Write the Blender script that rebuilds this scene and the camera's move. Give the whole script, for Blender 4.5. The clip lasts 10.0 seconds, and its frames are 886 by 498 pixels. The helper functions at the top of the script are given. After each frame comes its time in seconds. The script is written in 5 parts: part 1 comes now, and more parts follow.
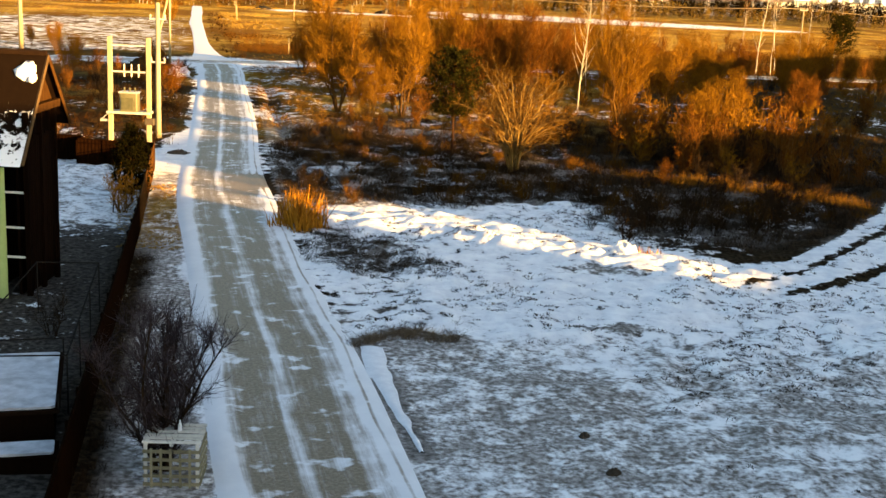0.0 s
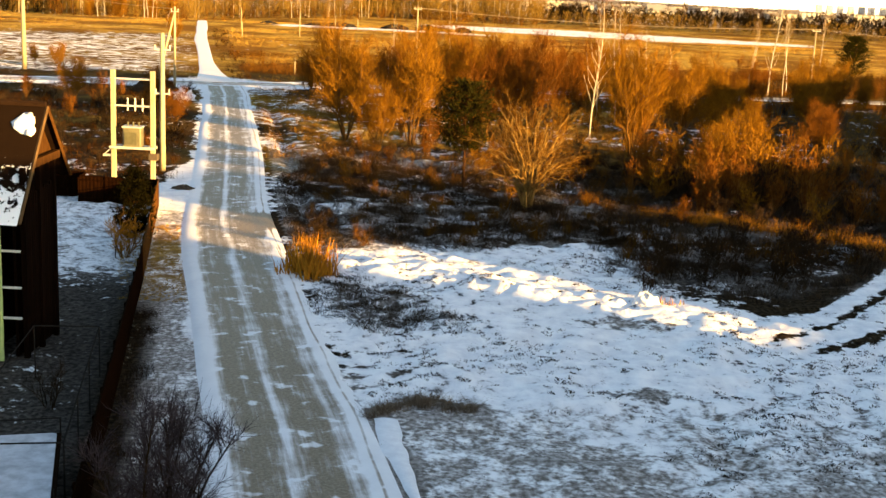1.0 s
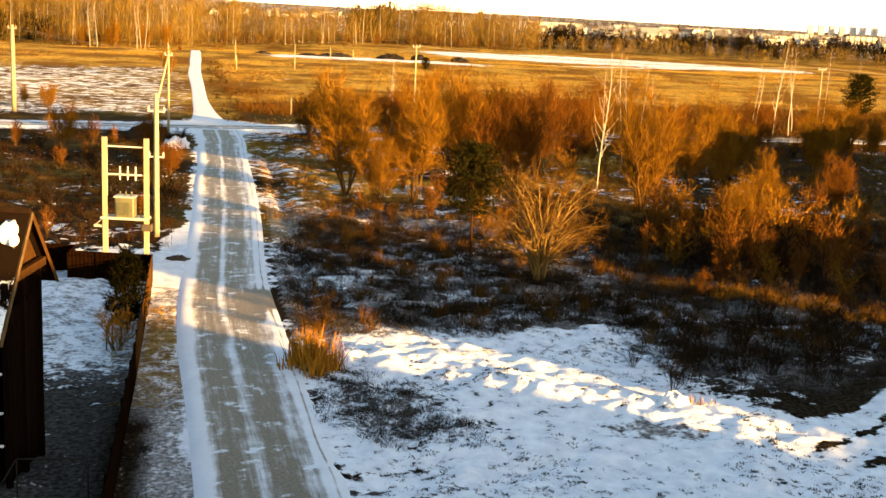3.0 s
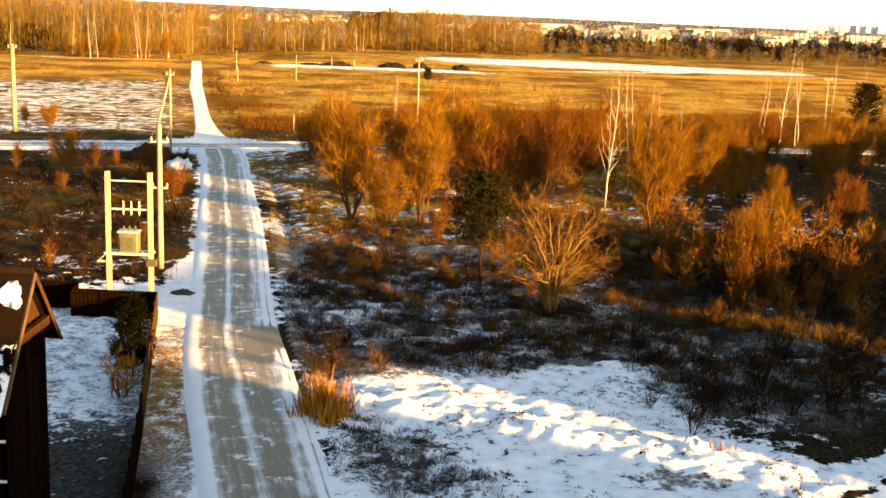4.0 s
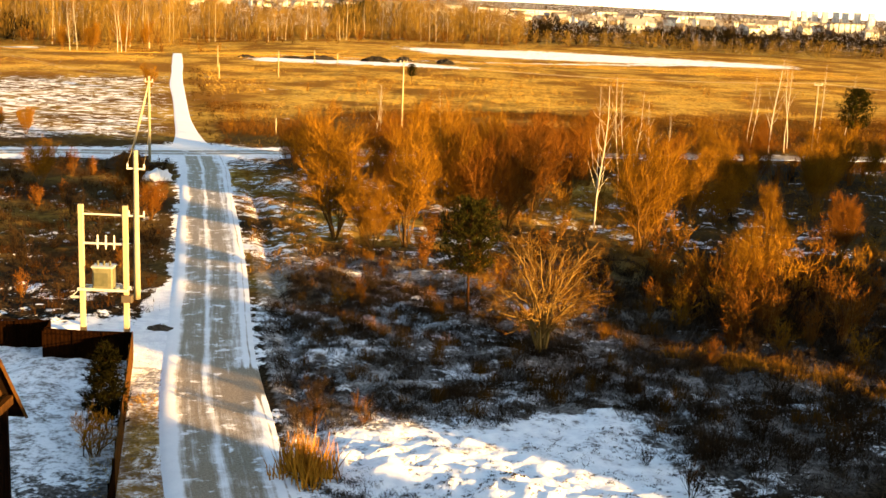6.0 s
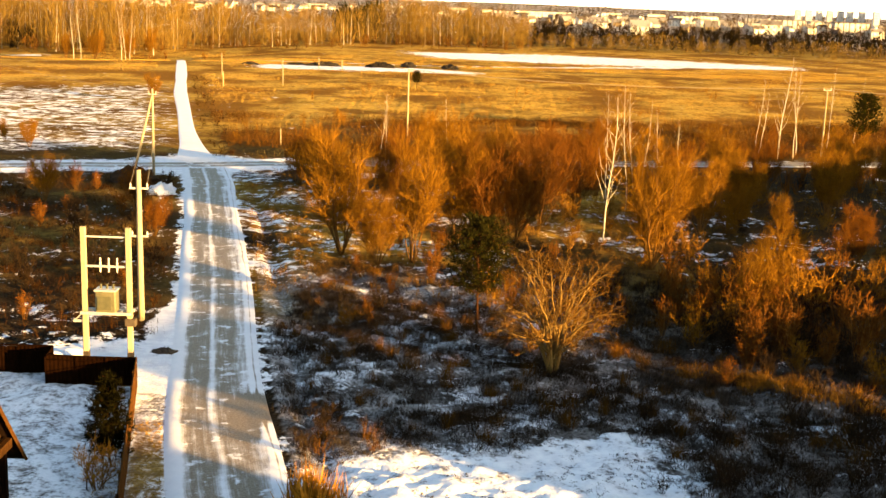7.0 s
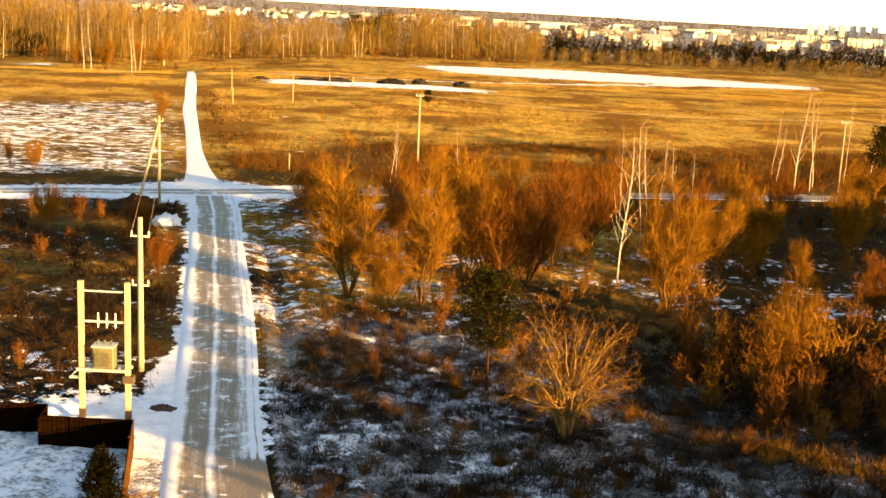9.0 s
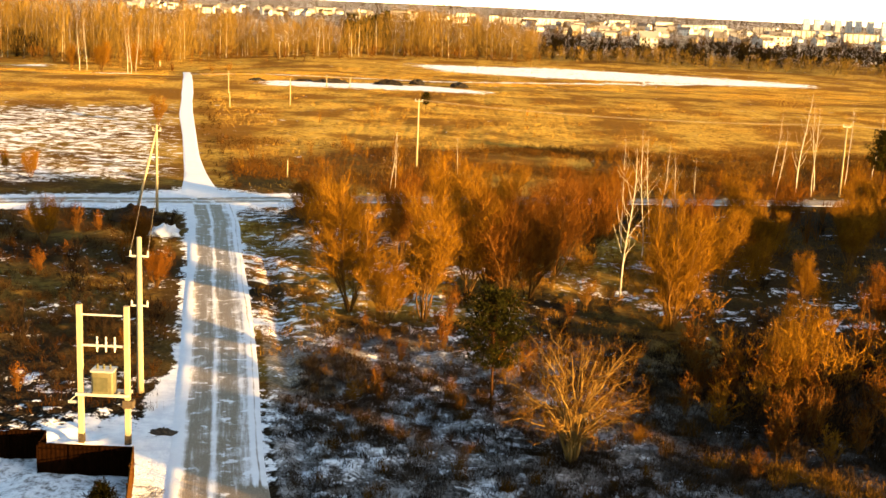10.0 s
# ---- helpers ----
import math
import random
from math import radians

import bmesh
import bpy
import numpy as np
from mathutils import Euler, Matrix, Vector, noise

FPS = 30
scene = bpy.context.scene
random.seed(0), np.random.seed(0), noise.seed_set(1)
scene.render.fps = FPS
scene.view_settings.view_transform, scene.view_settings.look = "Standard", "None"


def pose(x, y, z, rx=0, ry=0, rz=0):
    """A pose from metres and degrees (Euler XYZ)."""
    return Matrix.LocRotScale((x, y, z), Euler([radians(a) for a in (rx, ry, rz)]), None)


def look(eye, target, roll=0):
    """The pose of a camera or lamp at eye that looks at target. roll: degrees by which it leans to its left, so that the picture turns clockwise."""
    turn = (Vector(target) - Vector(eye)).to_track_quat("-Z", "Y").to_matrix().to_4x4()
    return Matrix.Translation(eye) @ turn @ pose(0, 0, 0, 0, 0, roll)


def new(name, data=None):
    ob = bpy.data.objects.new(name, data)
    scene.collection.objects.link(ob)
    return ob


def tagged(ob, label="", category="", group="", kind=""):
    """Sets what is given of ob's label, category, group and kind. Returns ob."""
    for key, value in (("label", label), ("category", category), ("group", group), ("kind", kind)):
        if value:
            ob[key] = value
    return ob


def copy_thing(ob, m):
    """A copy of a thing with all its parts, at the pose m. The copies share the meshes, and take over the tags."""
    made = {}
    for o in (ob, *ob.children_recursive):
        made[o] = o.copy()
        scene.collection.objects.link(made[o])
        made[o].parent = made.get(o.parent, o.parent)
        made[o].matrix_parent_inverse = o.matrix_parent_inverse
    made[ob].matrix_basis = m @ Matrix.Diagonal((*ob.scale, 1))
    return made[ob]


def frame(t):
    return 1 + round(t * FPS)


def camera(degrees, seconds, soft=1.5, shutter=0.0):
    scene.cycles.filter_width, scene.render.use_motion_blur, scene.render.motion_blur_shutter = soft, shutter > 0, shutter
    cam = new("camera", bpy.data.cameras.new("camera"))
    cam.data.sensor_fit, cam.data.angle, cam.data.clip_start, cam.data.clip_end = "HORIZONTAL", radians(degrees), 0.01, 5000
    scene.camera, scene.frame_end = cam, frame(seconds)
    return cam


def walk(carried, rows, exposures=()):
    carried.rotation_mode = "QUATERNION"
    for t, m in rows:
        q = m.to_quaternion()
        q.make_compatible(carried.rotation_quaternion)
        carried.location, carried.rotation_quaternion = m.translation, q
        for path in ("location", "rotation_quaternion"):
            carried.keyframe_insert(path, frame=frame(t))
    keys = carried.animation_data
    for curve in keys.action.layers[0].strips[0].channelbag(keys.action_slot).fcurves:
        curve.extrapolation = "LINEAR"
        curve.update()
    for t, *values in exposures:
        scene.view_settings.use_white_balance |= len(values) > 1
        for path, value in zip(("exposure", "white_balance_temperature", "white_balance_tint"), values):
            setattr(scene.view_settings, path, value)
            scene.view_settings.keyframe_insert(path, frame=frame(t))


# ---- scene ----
cam = camera(40.0, 10.0)
PATH = [
    (0, (-0.043, 0.736, 12.705), (-0.075, 2.683, 12.248), 2.7),
    (0.5, (-0.352, 2.052, 13.342), (-0.386, 4.005, 12.91), 2.9),
    (1, (-0.645, 3.178, 14.004), (-0.684, 5.128, 13.561), 2.8),
    (1.5, (-0.969, 4.297, 14.536), (-0.998, 6.249, 14.1), 2.6),
    (2, (-1.353, 5.355, 15.132), (-1.384, 7.308, 14.703), 2.4),
    (2.5, (-1.551, 6.358, 15.663), (-1.578, 8.313, 15.245), 2.8),
    (4, (-2.299, 8.772, 17.781), (-2.331, 10.73, 17.371), 2.1),
    (4.5, (-2.495, 9.426, 18.359), (-2.518, 11.377, 17.922), 1.7),
    (5, (-2.634, 10.248, 19.031), (-2.639, 12.206, 18.62), 1.4),
    (6.5, (-2.741, 12.365, 20.402), (-2.745, 14.316, 19.96), 2.7),
    (7, (-2.885, 13.069, 20.74), (-2.897, 15.022, 20.309), 1.9),
    (7.5, (-2.776, 13.856, 21.231), (-2.817, 15.809, 20.804), 2.6),
    (8, (-2.96, 14.68, 21.75), (-2.98, 16.632, 21.316), 2.5),
    (8.5, (-3.122, 15.498, 22.272), (-3.133, 17.453, 21.853), 2.5),
    (9, (-3.147, 15.964, 22.879), (-3.173, 17.919, 22.459), 2.7),
    (9.5, (-3.387, 16.614, 23.329), (-3.424, 18.568, 22.903), 2.5),
    (10, (-3.61, 17.164, 23.915), (-3.63, 19.118, 23.489), 2.5),
]
walk(cam, [(t, look(eye, target, roll)) for t, eye, target, roll in PATH], [(0.0, 2.92), (2.5, 2.90), (4.0, 2.98), (10.0, 2.98)])

# ---- light ----
SUN_EL, SUN_DIR = radians(7.5), Vector((0.83, -0.56, 0)).normalized()
world = bpy.data.worlds.new("world")
scene.world = world
world.use_nodes = True
wn = world.node_tree
sky = wn.nodes.new("ShaderNodeTexSky")
sky.sky_type, sky.sun_disc = "NISHITA", False
sky.sun_elevation, sky.sun_rotation = SUN_EL, math.atan2(SUN_DIR.x, SUN_DIR.y)
sky.air_density, sky.dust_density, sky.ozone_density = 1.0, 1.5, 1.0
wn.links.new(sky.outputs[0], wn.nodes["Background"].inputs[0])
wn.nodes["Background"].inputs[1].default_value = 0.054
sun = new("sun", bpy.data.lights.new("sun", "SUN"))
sun.data.energy, sun.data.angle, sun.data.color = 4.35, radians(0.6), (1.0, 0.57, 0.16)
sun.matrix_world = look((0, 0, 0), -(SUN_DIR * math.cos(SUN_EL) + Vector((0, 0, math.sin(SUN_EL)))))


# ---- materials ----
def material(name, colour, rough=0.8, metal=0.0, gloss=0.5):
    m = bpy.data.materials.new(name)
    m.use_nodes = True
    b = m.node_tree.nodes["Principled BSDF"]
    b.inputs["Base Color"].default_value = (*colour, 1)
    b.inputs["Roughness"].default_value, b.inputs["Metallic"].default_value = rough, metal
    b.inputs["Specular IOR Level"].default_value = 0.04 if rough > 0.6 else gloss
    if rough > 0.6:
        b.inputs["IOR"].default_value = 1.08
    return m


class Nodes:
    """A short way to write node trees."""

    def __init__(self, m):
        self.t, self.b = m.node_tree, m.node_tree.nodes["Principled BSDF"]

    def put(self, socket, v):
        if isinstance(v, bpy.types.NodeSocket):
            self.t.links.new(v, socket)
        elif isinstance(v, tuple) and len(v) == 3 and socket.type == "RGBA":
            socket.default_value = (*v, 1)
        else:
            socket.default_value = v

    def place(self, scale=(1, 1, 1), source="position"):
        if source == "position":
            v = self.t.nodes.new("ShaderNodeNewGeometry").outputs["Position"]
        elif source == "object":
            v = self.t.nodes.new("ShaderNodeTexCoord").outputs["Object"]
        else:
            v = self.t.nodes.new("ShaderNodeUVMap").outputs[0]
        n = self.t.nodes.new("ShaderNodeMapping")
        n.inputs["Scale"].default_value = scale
        self.t.links.new(v, n.inputs["Vector"])
        return n.outputs[0]

    def noise(self, where, scale, detail=3.0, rough=0.6):
        n = self.t.nodes.new("ShaderNodeTexNoise")
        self.t.links.new(where, n.inputs["Vector"])
        n.inputs["Scale"].default_value, n.inputs["Detail"].default_value, n.inputs["Roughness"].default_value = scale, detail, rough
        return n.outputs[0]

    def math(self, op, a, b=0.0, c=0.0, clamp=False):
        n = self.t.nodes.new("ShaderNodeMath")
        n.operation, n.use_clamp = op, clamp
        for i, v in enumerate((a, b, c)):
            self.put(n.inputs[i], v)
        return n.outputs[0]

    def step(self, v, lo, hi):
        n = self.t.nodes.new("ShaderNodeMapRange")
        n.interpolation_type = "SMOOTHSTEP"
        for i, w in enumerate((v, lo, hi, 0.0, 1.0)):
            self.put(n.inputs[i], w)
        return n.outputs[0]

    def mix(self, f, a, b):
        n = self.t.nodes.new("ShaderNodeMix")
        n.data_type = "RGBA"
        self.put(n.inputs[0], f), self.put(n.inputs[6], a), self.put(n.inputs[7], b)
        return n.outputs[2]

    def attr(self, name):
        n = self.t.nodes.new("ShaderNodeAttribute")
        n.attribute_name = name
        return n.outputs["Fac"]

    def random(self):
        return self.t.nodes.new("ShaderNodeObjectInfo").outputs["Random"]

    def island(self):
        return self.t.nodes.new("ShaderNodeNewGeometry").outputs["Random Per Island"]

    def bump(self, height, strength=0.4, distance=0.05):
        n = self.t.nodes.new("ShaderNodeBump")
        n.inputs["Strength"].default_value, n.inputs["Distance"].default_value = strength, distance
        self.t.links.new(height, n.inputs["Height"])
        self.t.links.new(n.outputs[0], self.b.inputs["Normal"])

    def colour(self, v):
        self.put(self.b.inputs["Base Color"], v)


SNOW = (0.91, 0.92, 0.94)


def ground_material():
    m = material("snowy_ground", SNOW, 0.75)
    n = Nodes(m)
    p = n.place()
    fine, mid, wide = n.noise(p, 5.0, 3, 0.6), n.noise(p, 1.25, 4, 0.6), n.noise(p, 0.16, 3, 0.6)
    streak = n.noise(n.place((0.42, 0.55, 1)), 1.0, 6, 0.76)
    far = n.attr("far")
    speck = n.math("ADD", n.math("MULTIPLY", fine, 0.24), n.math("MULTIPLY", mid, 0.76))
    grain = n.math("ADD", n.math("MULTIPLY", speck, n.math("SUBTRACT", 1.0, far)), n.math("MULTIPLY", streak, far))
    grain = n.math("ADD", n.math("MULTIPLY", grain, 0.85), n.math("MULTIPLY", wide, 0.15))
    level = n.math("ADD", n.attr("snow"), n.math("MULTIPLY", n.math("SUBTRACT", grain, 0.5), 2.6))
    cover = n.step(level, n.math("SUBTRACT", 0.40, n.math("MULTIPLY", n.attr("lawn"), 0.08)), n.math("ADD", 0.62, n.math("MULTIPLY", n.attr("lawn"), 0.22)))
    soil = n.mix(n.step(fine, 0.35, 0.65), (0.008, 0.006, 0.004), (0.038, 0.027, 0.015))
    lawn = n.mix(n.step(fine, 0.3, 0.7), (0.14, 0.125, 0.11), (0.46, 0.44, 0.43))
    gold = n.mix(n.step(n.math("ADD", n.math("MULTIPLY", mid, 0.5), n.math("MULTIPLY", n.noise(n.place((0.7, 0.8, 1)), 0.25, 6, 0.75), 0.5)), 0.38, 0.56), (0.15, 0.078, 0.012), (0.50, 0.31, 0.054))
    broad = n.noise(n.place((0.06, 0.062, 1)), 1.0, 5, 0.58)
    gold = n.mix(n.step(broad, 0.41, 0.57), n.mix(mid, (0.10, 0.046, 0.008), (0.26, 0.128, 0.020)), gold)
    bare = n.mix(n.attr("lawn"), soil, lawn)
    bare = n.mix(n.attr("gold"), bare, gold)
    snow = n.mix(n.step(mid, 0.3, 0.7), (0.70, 0.72, 0.77), SNOW)
    n.colour(n.mix(cover, bare, snow))
    n.bump(n.math("ADD", n.math("MULTIPLY", mid, 0.6), n.math("ADD", n.math("MULTIPLY", fine, 0.35), n.math("MULTIPLY", cover, 0.25))), 0.7, 0.12)
    return m


def road_material():
    """Frozen gravel with two worn wheel tracks; u: metres across, v: metres along."""
    m = material("icy_road", (0.25, 0.24, 0.22), 0.55, gloss=0.15)
    n = Nodes(m)
    uv = n.place((1, 1, 1), "uv")
    sep = m.node_tree.nodes.new("ShaderNodeSeparateXYZ")
    m.node_tree.links.new(uv, sep.inputs[0])
    wob = n.noise(n.place((0.0, 0.08, 1), "uv"), 1.0, 2)
    u = n.math("ADD", sep.outputs[0], n.math("MULTIPLY", n.math("SUBTRACT", wob, 0.5), 0.7))
    along = n.noise(n.place((3.2, 0.13, 1), "uv"), 1.0, 5, 0.7)
    blot = n.noise(n.place((1.1, 0.8, 1), "uv"), 1.0, 4, 0.65)
    fine = n.noise(n.place((9, 9, 1), "uv"), 1.0, 3, 0.7)
    spill = n.noise(n.place((0.9, 0.42, 1), "uv"), 1.0, 6, 0.75)
    drop = n.noise(n.place((0.95, 1.15, 1), "uv"), 1.0, 3, 0.55)

    def band(at, half, soft=0.25):
        return n.math("SUBTRACT", 1.0, n.step(n.math("ABSOLUTE", n.math("SUBTRACT", u, at)), half - soft, half + soft))

    worn = n.math("MAXIMUM", band(-0.95, 0.62, 0.16), band(0.62, 0.58, 0.16))
    rim = n.step(n.math("ABSOLUTE", u), 1.65, 2.05)
    middle = band(-0.22, 0.14, 0.12)
    level = n.math("ADD", n.math("MULTIPLY", along, 1.15), n.math("MULTIPLY", n.math("SUBTRACT", blot, 0.25), 0.7))
    level = n.math("ADD", n.math("ADD", level, n.math("MULTIPLY", worn, -0.27)), n.math("ADD", n.math("MULTIPLY", rim, 0.75), n.math("MULTIPLY", middle, 0.17)))
    level = n.math("ADD", n.math("ADD", level, n.attr("snow")), n.math("MULTIPLY", n.step(spill, 0.55, 0.72), 0.28))
    level = n.math("ADD", level, n.math("MULTIPLY", n.step(drop, 0.57, 0.68), 0.40))
    level = n.math("SUBTRACT", level, n.math("MULTIPLY", band(2.12, 0.07, 0.06), 0.75))
    cover = n.step(level, 0.46, 1.08)
    grit = n.mix(n.step(fine, 0.3, 0.7), (0.135, 0.102, 0.064), (0.255, 0.202, 0.135))
    n.colour(n.mix(cover, grit, n.mix(blot, (0.66, 0.68, 0.73), SNOW)))
    n.put(n.b.inputs["Roughness"], n.math("ADD", 0.45, n.math("MULTIPLY", cover, 0.35)))
    n.bump(n.math("ADD", n.math("MULTIPLY", cover, 0.6), n.math("MULTIPLY", fine, 0.4)), 0.5, 0.04)
    return m


def varied(name, dark, light, rough=0.85, scale=6.0, stretch=(1, 1, 1), metal=0.0, by="random", amount=0.5, bump=0.3):
    """A surface between two colours, by grain and from piece to piece."""
    m = material(name, light, rough, metal)
    n = Nodes(m)
    g = n.noise(n.place(stretch, "object"), scale, 4, 0.65)
    f = n.math("MULTIPLY", n.step(g, 0.25, 0.75), 1.0 - amount)
    f = n.math("ADD", f, n.math("MULTIPLY", n.random() if by == "random" else n.island(), amount), 0.0, True)
    n.colour(n.mix(f, dark, light))
    n.bump(g, bump, 0.02)
    return m


M_GROUND, M_ROAD = ground_material(), road_material()
M_SNOW = varied("snow", (0.70, 0.72, 0.77), (0.84, 0.86, 0.9), 0.7, 3.0, amount=0.1, bump=0.6)
# Greyed snow for the shed: the yard's shade is put into the colour.
M_SHADESNOW = varied("shaded_snow", (0.34, 0.35, 0.38), (0.62, 0.64, 0.68), 0.8, 2.0, amount=0.1)
M_CONCRETE = varied("pale_concrete", (0.26, 0.215, 0.13), (0.40, 0.345, 0.22), 0.8, 5.0, (1, 1, 0.3))
M_STEEL = varied("galvanised_steel", (0.40, 0.40, 0.36), (0.62, 0.60, 0.52), 0.5, 9.0, metal=0.3)
M_CABINET = varied("grey_painted_metal", (0.085, 0.078, 0.036), (0.14, 0.13, 0.07), 0.5, 3.0, amount=0.1)
M_DARKPANEL = varied("olive_panel", (0.05, 0.05, 0.02), (0.09, 0.085, 0.04), 0.6, 4.0, amount=0.1)
M_PORCELAIN = material("porcelain", (0.62, 0.58, 0.48), 0.25)
M_WOODPOLE = varied("weathered_pole", (0.24, 0.19, 0.11), (0.44, 0.37, 0.23), 0.85, 7.0, (1, 1, 0.15))
M_WIRE = material("wire", (0.018, 0.016, 0.014), 0.9)
# Far lighter than the wire: sun on the cables is put into the colour.
M_LITCABLE = material("sunlit_cable", (0.30, 0.24, 0.15), 0.7)
# One brown fence sheet in two tones: shade and sun are in the colour.
M_SHADEFENCE = varied("shaded_fence_sheet", (0.0025, 0.001, 0.0004), (0.009, 0.0035, 0.0012), 0.7, 5.0, amount=0.35)
M_LITFENCE = varied("sunlit_fence_sheet", (0.022, 0.0095, 0.003), (0.085, 0.038, 0.010), 0.7, 5.0, amount=0.35)
# Near-black timber: the shade on it is put into the colour.
M_SHADETIMBER = varied("shaded_timber", (0.0025, 0.0015, 0.001), (0.009, 0.0045, 0.0025), 0.7, 7.0, (1, 1, 0.2))
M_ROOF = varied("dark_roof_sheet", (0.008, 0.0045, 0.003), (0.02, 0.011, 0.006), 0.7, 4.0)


def snowy_roof():
    m = material("snowy_roof", (0.03, 0.017, 0.009), 0.65)
    n = Nodes(m)
    p = n.place()
    sep = m.node_tree.nodes.new("ShaderNodeSeparateXYZ")
    m.node_tree.links.new(p, sep.inputs[0])
    g = n.math("ADD", n.math("MULTIPLY", n.noise(p, 3.2, 4, 0.7), 0.7), n.math("MULTIPLY", n.noise(p, 0.9, 2), 0.3))
    low = n.math("MULTIPLY", n.math("SUBTRACT", 7.4, sep.outputs[2]), 0.12)
    cover = n.step(n.math("ADD", g, low), 0.63, 0.67)
    n.colour(n.mix(cover, n.mix(g, (0.005, 0.003, 0.002), (0.012, 0.007, 0.004)), SNOW))
    n.bump(cover, 0.8, 0.08)
    return m


M_SNOWROOF = snowy_roof()
M_GREEN = varied("light_green_boards", (0.36, 0.46, 0.16), (0.48, 0.58, 0.24), 0.7, 5.0)
M_PALE = varied("whitewashed_slats", (0.45, 0.45, 0.42), (0.72, 0.71, 0.66), 0.8, 8.0, (1, 0.2, 1))
M_TWIG = varied("orange_brown_twigs", (0.050, 0.021, 0.002), (0.26, 0.122, 0.009), 0.8, 2.0, by="island", amount=0.6, bump=0)
M_TWIGRED = varied("red_brown_twigs", (0.06, 0.021, 0.003), (0.1575, 0.06, 0.0075), 0.8, 2.0, by="island", amount=0.6, bump=0)
M_TWIGDARK = varied("dark_twigs", (0.008, 0.0055, 0.0035), (0.036, 0.022, 0.011), 0.85, 2.0, by="island", amount=0.6, bump=0)
M_BARK = varied("brown_bark", (0.034, 0.016, 0.005), (0.19, 0.098, 0.025), 0.9, 9.0, (1, 1, 0.25))
M_TWIGBROWN = varied("brown_twigs", (0.022, 0.010, 0.002), (0.15, 0.068, 0.008), 0.85, 2.0, by="island", amount=0.6, bump=0)
M_PINEBARK = varied("dark_pine_bark", (0.012, 0.006, 0.003), (0.05, 0.022, 0.009), 0.9, 9.0, (1, 1, 0.25))
# Lighter brown boards: the sun on the gable is put into the colour.
M_LITGABLE = varied("sunlit_gable_boards", (0.02, 0.009, 0.003), (0.07, 0.032, 0.009), 0.75, 6.0, (1, 1, 0.3))
M_SCRUB = varied("brown_scrub", (0.018, 0.008, 0.002), (0.125, 0.054, 0.008), 0.85, 0.06, by="island", amount=0.5, bump=0)
M_TOWNTREE = varied("far_brown_branches", (0.012, 0.008, 0.004), (0.075, 0.045, 0.014), 0.9, 0.4, by="island", amount=0.7, bump=0)
M_CLOD = varied("dark_matted_weeds", (0.008, 0.006, 0.004), (0.085, 0.066, 0.048), 0.9, 0.5, by="island", amount=0.7, bump=0)
M_MATTED = varied("matted_brown_grass", (0.03, 0.021, 0.013), (0.26, 0.20, 0.14), 0.9, 0.5, by="island", amount=0.7, bump=0)
M_TWIGPURPLE = varied("dull_purple_twigs", (0.012, 0.009, 0.010), (0.085, 0.066, 0.070), 0.85, 2.0, by="island", amount=0.7, bump=0)
M_SLATOLD = varied("yellowed_slats", (0.14, 0.125, 0.075), (0.34, 0.31, 0.20), 0.8, 8.0, (0.2, 1, 1))
M_PALEBARK = varied("pale_grey_bark", (0.05, 0.028, 0.008), (0.25, 0.155, 0.045), 0.9, 9.0, (1, 1, 0.25))
M_BIRCH = varied("birch_bark", (0.336, 0.288, 0.208), (0.592, 0.544, 0.448), 0.8, 5.0, (0.4, 0.4, 2.0), amount=0.2)
M_NEEDLE = varied("dark_green_needles", (0.003, 0.0035, 0.001), (0.030, 0.027, 0.005), 0.7, 2.0, by="island", amount=0.7, bump=0)
M_SPRUCE = varied("black_green_needles", (0.0012, 0.0014, 0.0006), (0.009, 0.008, 0.002), 0.8, 2.0, by="island", amount=0.7, bump=0)
M_WEED = varied("dark_dry_weeds", (0.005, 0.004, 0.003), (0.062, 0.044, 0.028), 0.9, 0.5, by="island", amount=0.7, bump=0)
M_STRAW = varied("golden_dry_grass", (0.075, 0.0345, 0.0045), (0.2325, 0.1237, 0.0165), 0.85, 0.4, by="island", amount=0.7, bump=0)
M_RUST = varied("rusty_dry_grass", (0.006, 0.003, 0.0012), (0.052, 0.022, 0.0045), 0.9, 0.4, by="island", amount=0.7, bump=0)
M_TUFT = varied("frosted_grass", (0.12, 0.115, 0.085), (0.36, 0.35, 0.31), 0.9, 0.5, by="island", amount=0.7, bump=0)
M_BELT = varied("far_bare_crowns", (0.045, 0.029, 0.007), (0.225, 0.140, 0.030), 0.9, 0.4, by="island", amount=0.7, bump=0)
# Brighter copy of the dry grass: low sun is put into its colour.
M_LITGRASS = varied("sunlit_dry_reeds", (0.15, 0.058, 0.005), (0.54, 0.24, 0.022), 0.85, 0.4, by="island", amount=0.7, bump=0)
# Paler trim for the south bargeboard, with sunlight put into its colour.
M_LITTRIM = varied("sunlit_trim", (0.05, 0.03, 0.014), (0.14, 0.09, 0.045), 0.8, 5.0, (1, 0.3, 0.3))
M_MEADOW = varied("pale_gold_grass", (0.17, 0.09, 0.014), (0.42, 0.265, 0.046), 0.85, 0.4, by="island", amount=0.6, bump=0)
M_FARDARK = varied("dark_far_branches", (0.002, 0.0017, 0.001), (0.013, 0.009, 0.004), 0.9, 0.4, by="island", amount=0.7, bump=0)
M_EARTH = varied("dark_earth", (0.030, 0.024, 0.018), (0.085, 0.068, 0.050), 0.95, 4.0)
M_SOOT = varied("sooty_rubble", (0.008, 0.007, 0.006), (0.035, 0.030, 0.026), 0.95, 1.5)
M_PLASTER = varied("pale_plaster", (0.42, 0.40, 0.36), (0.82, 0.80, 0.74), 0.8, 0.3)
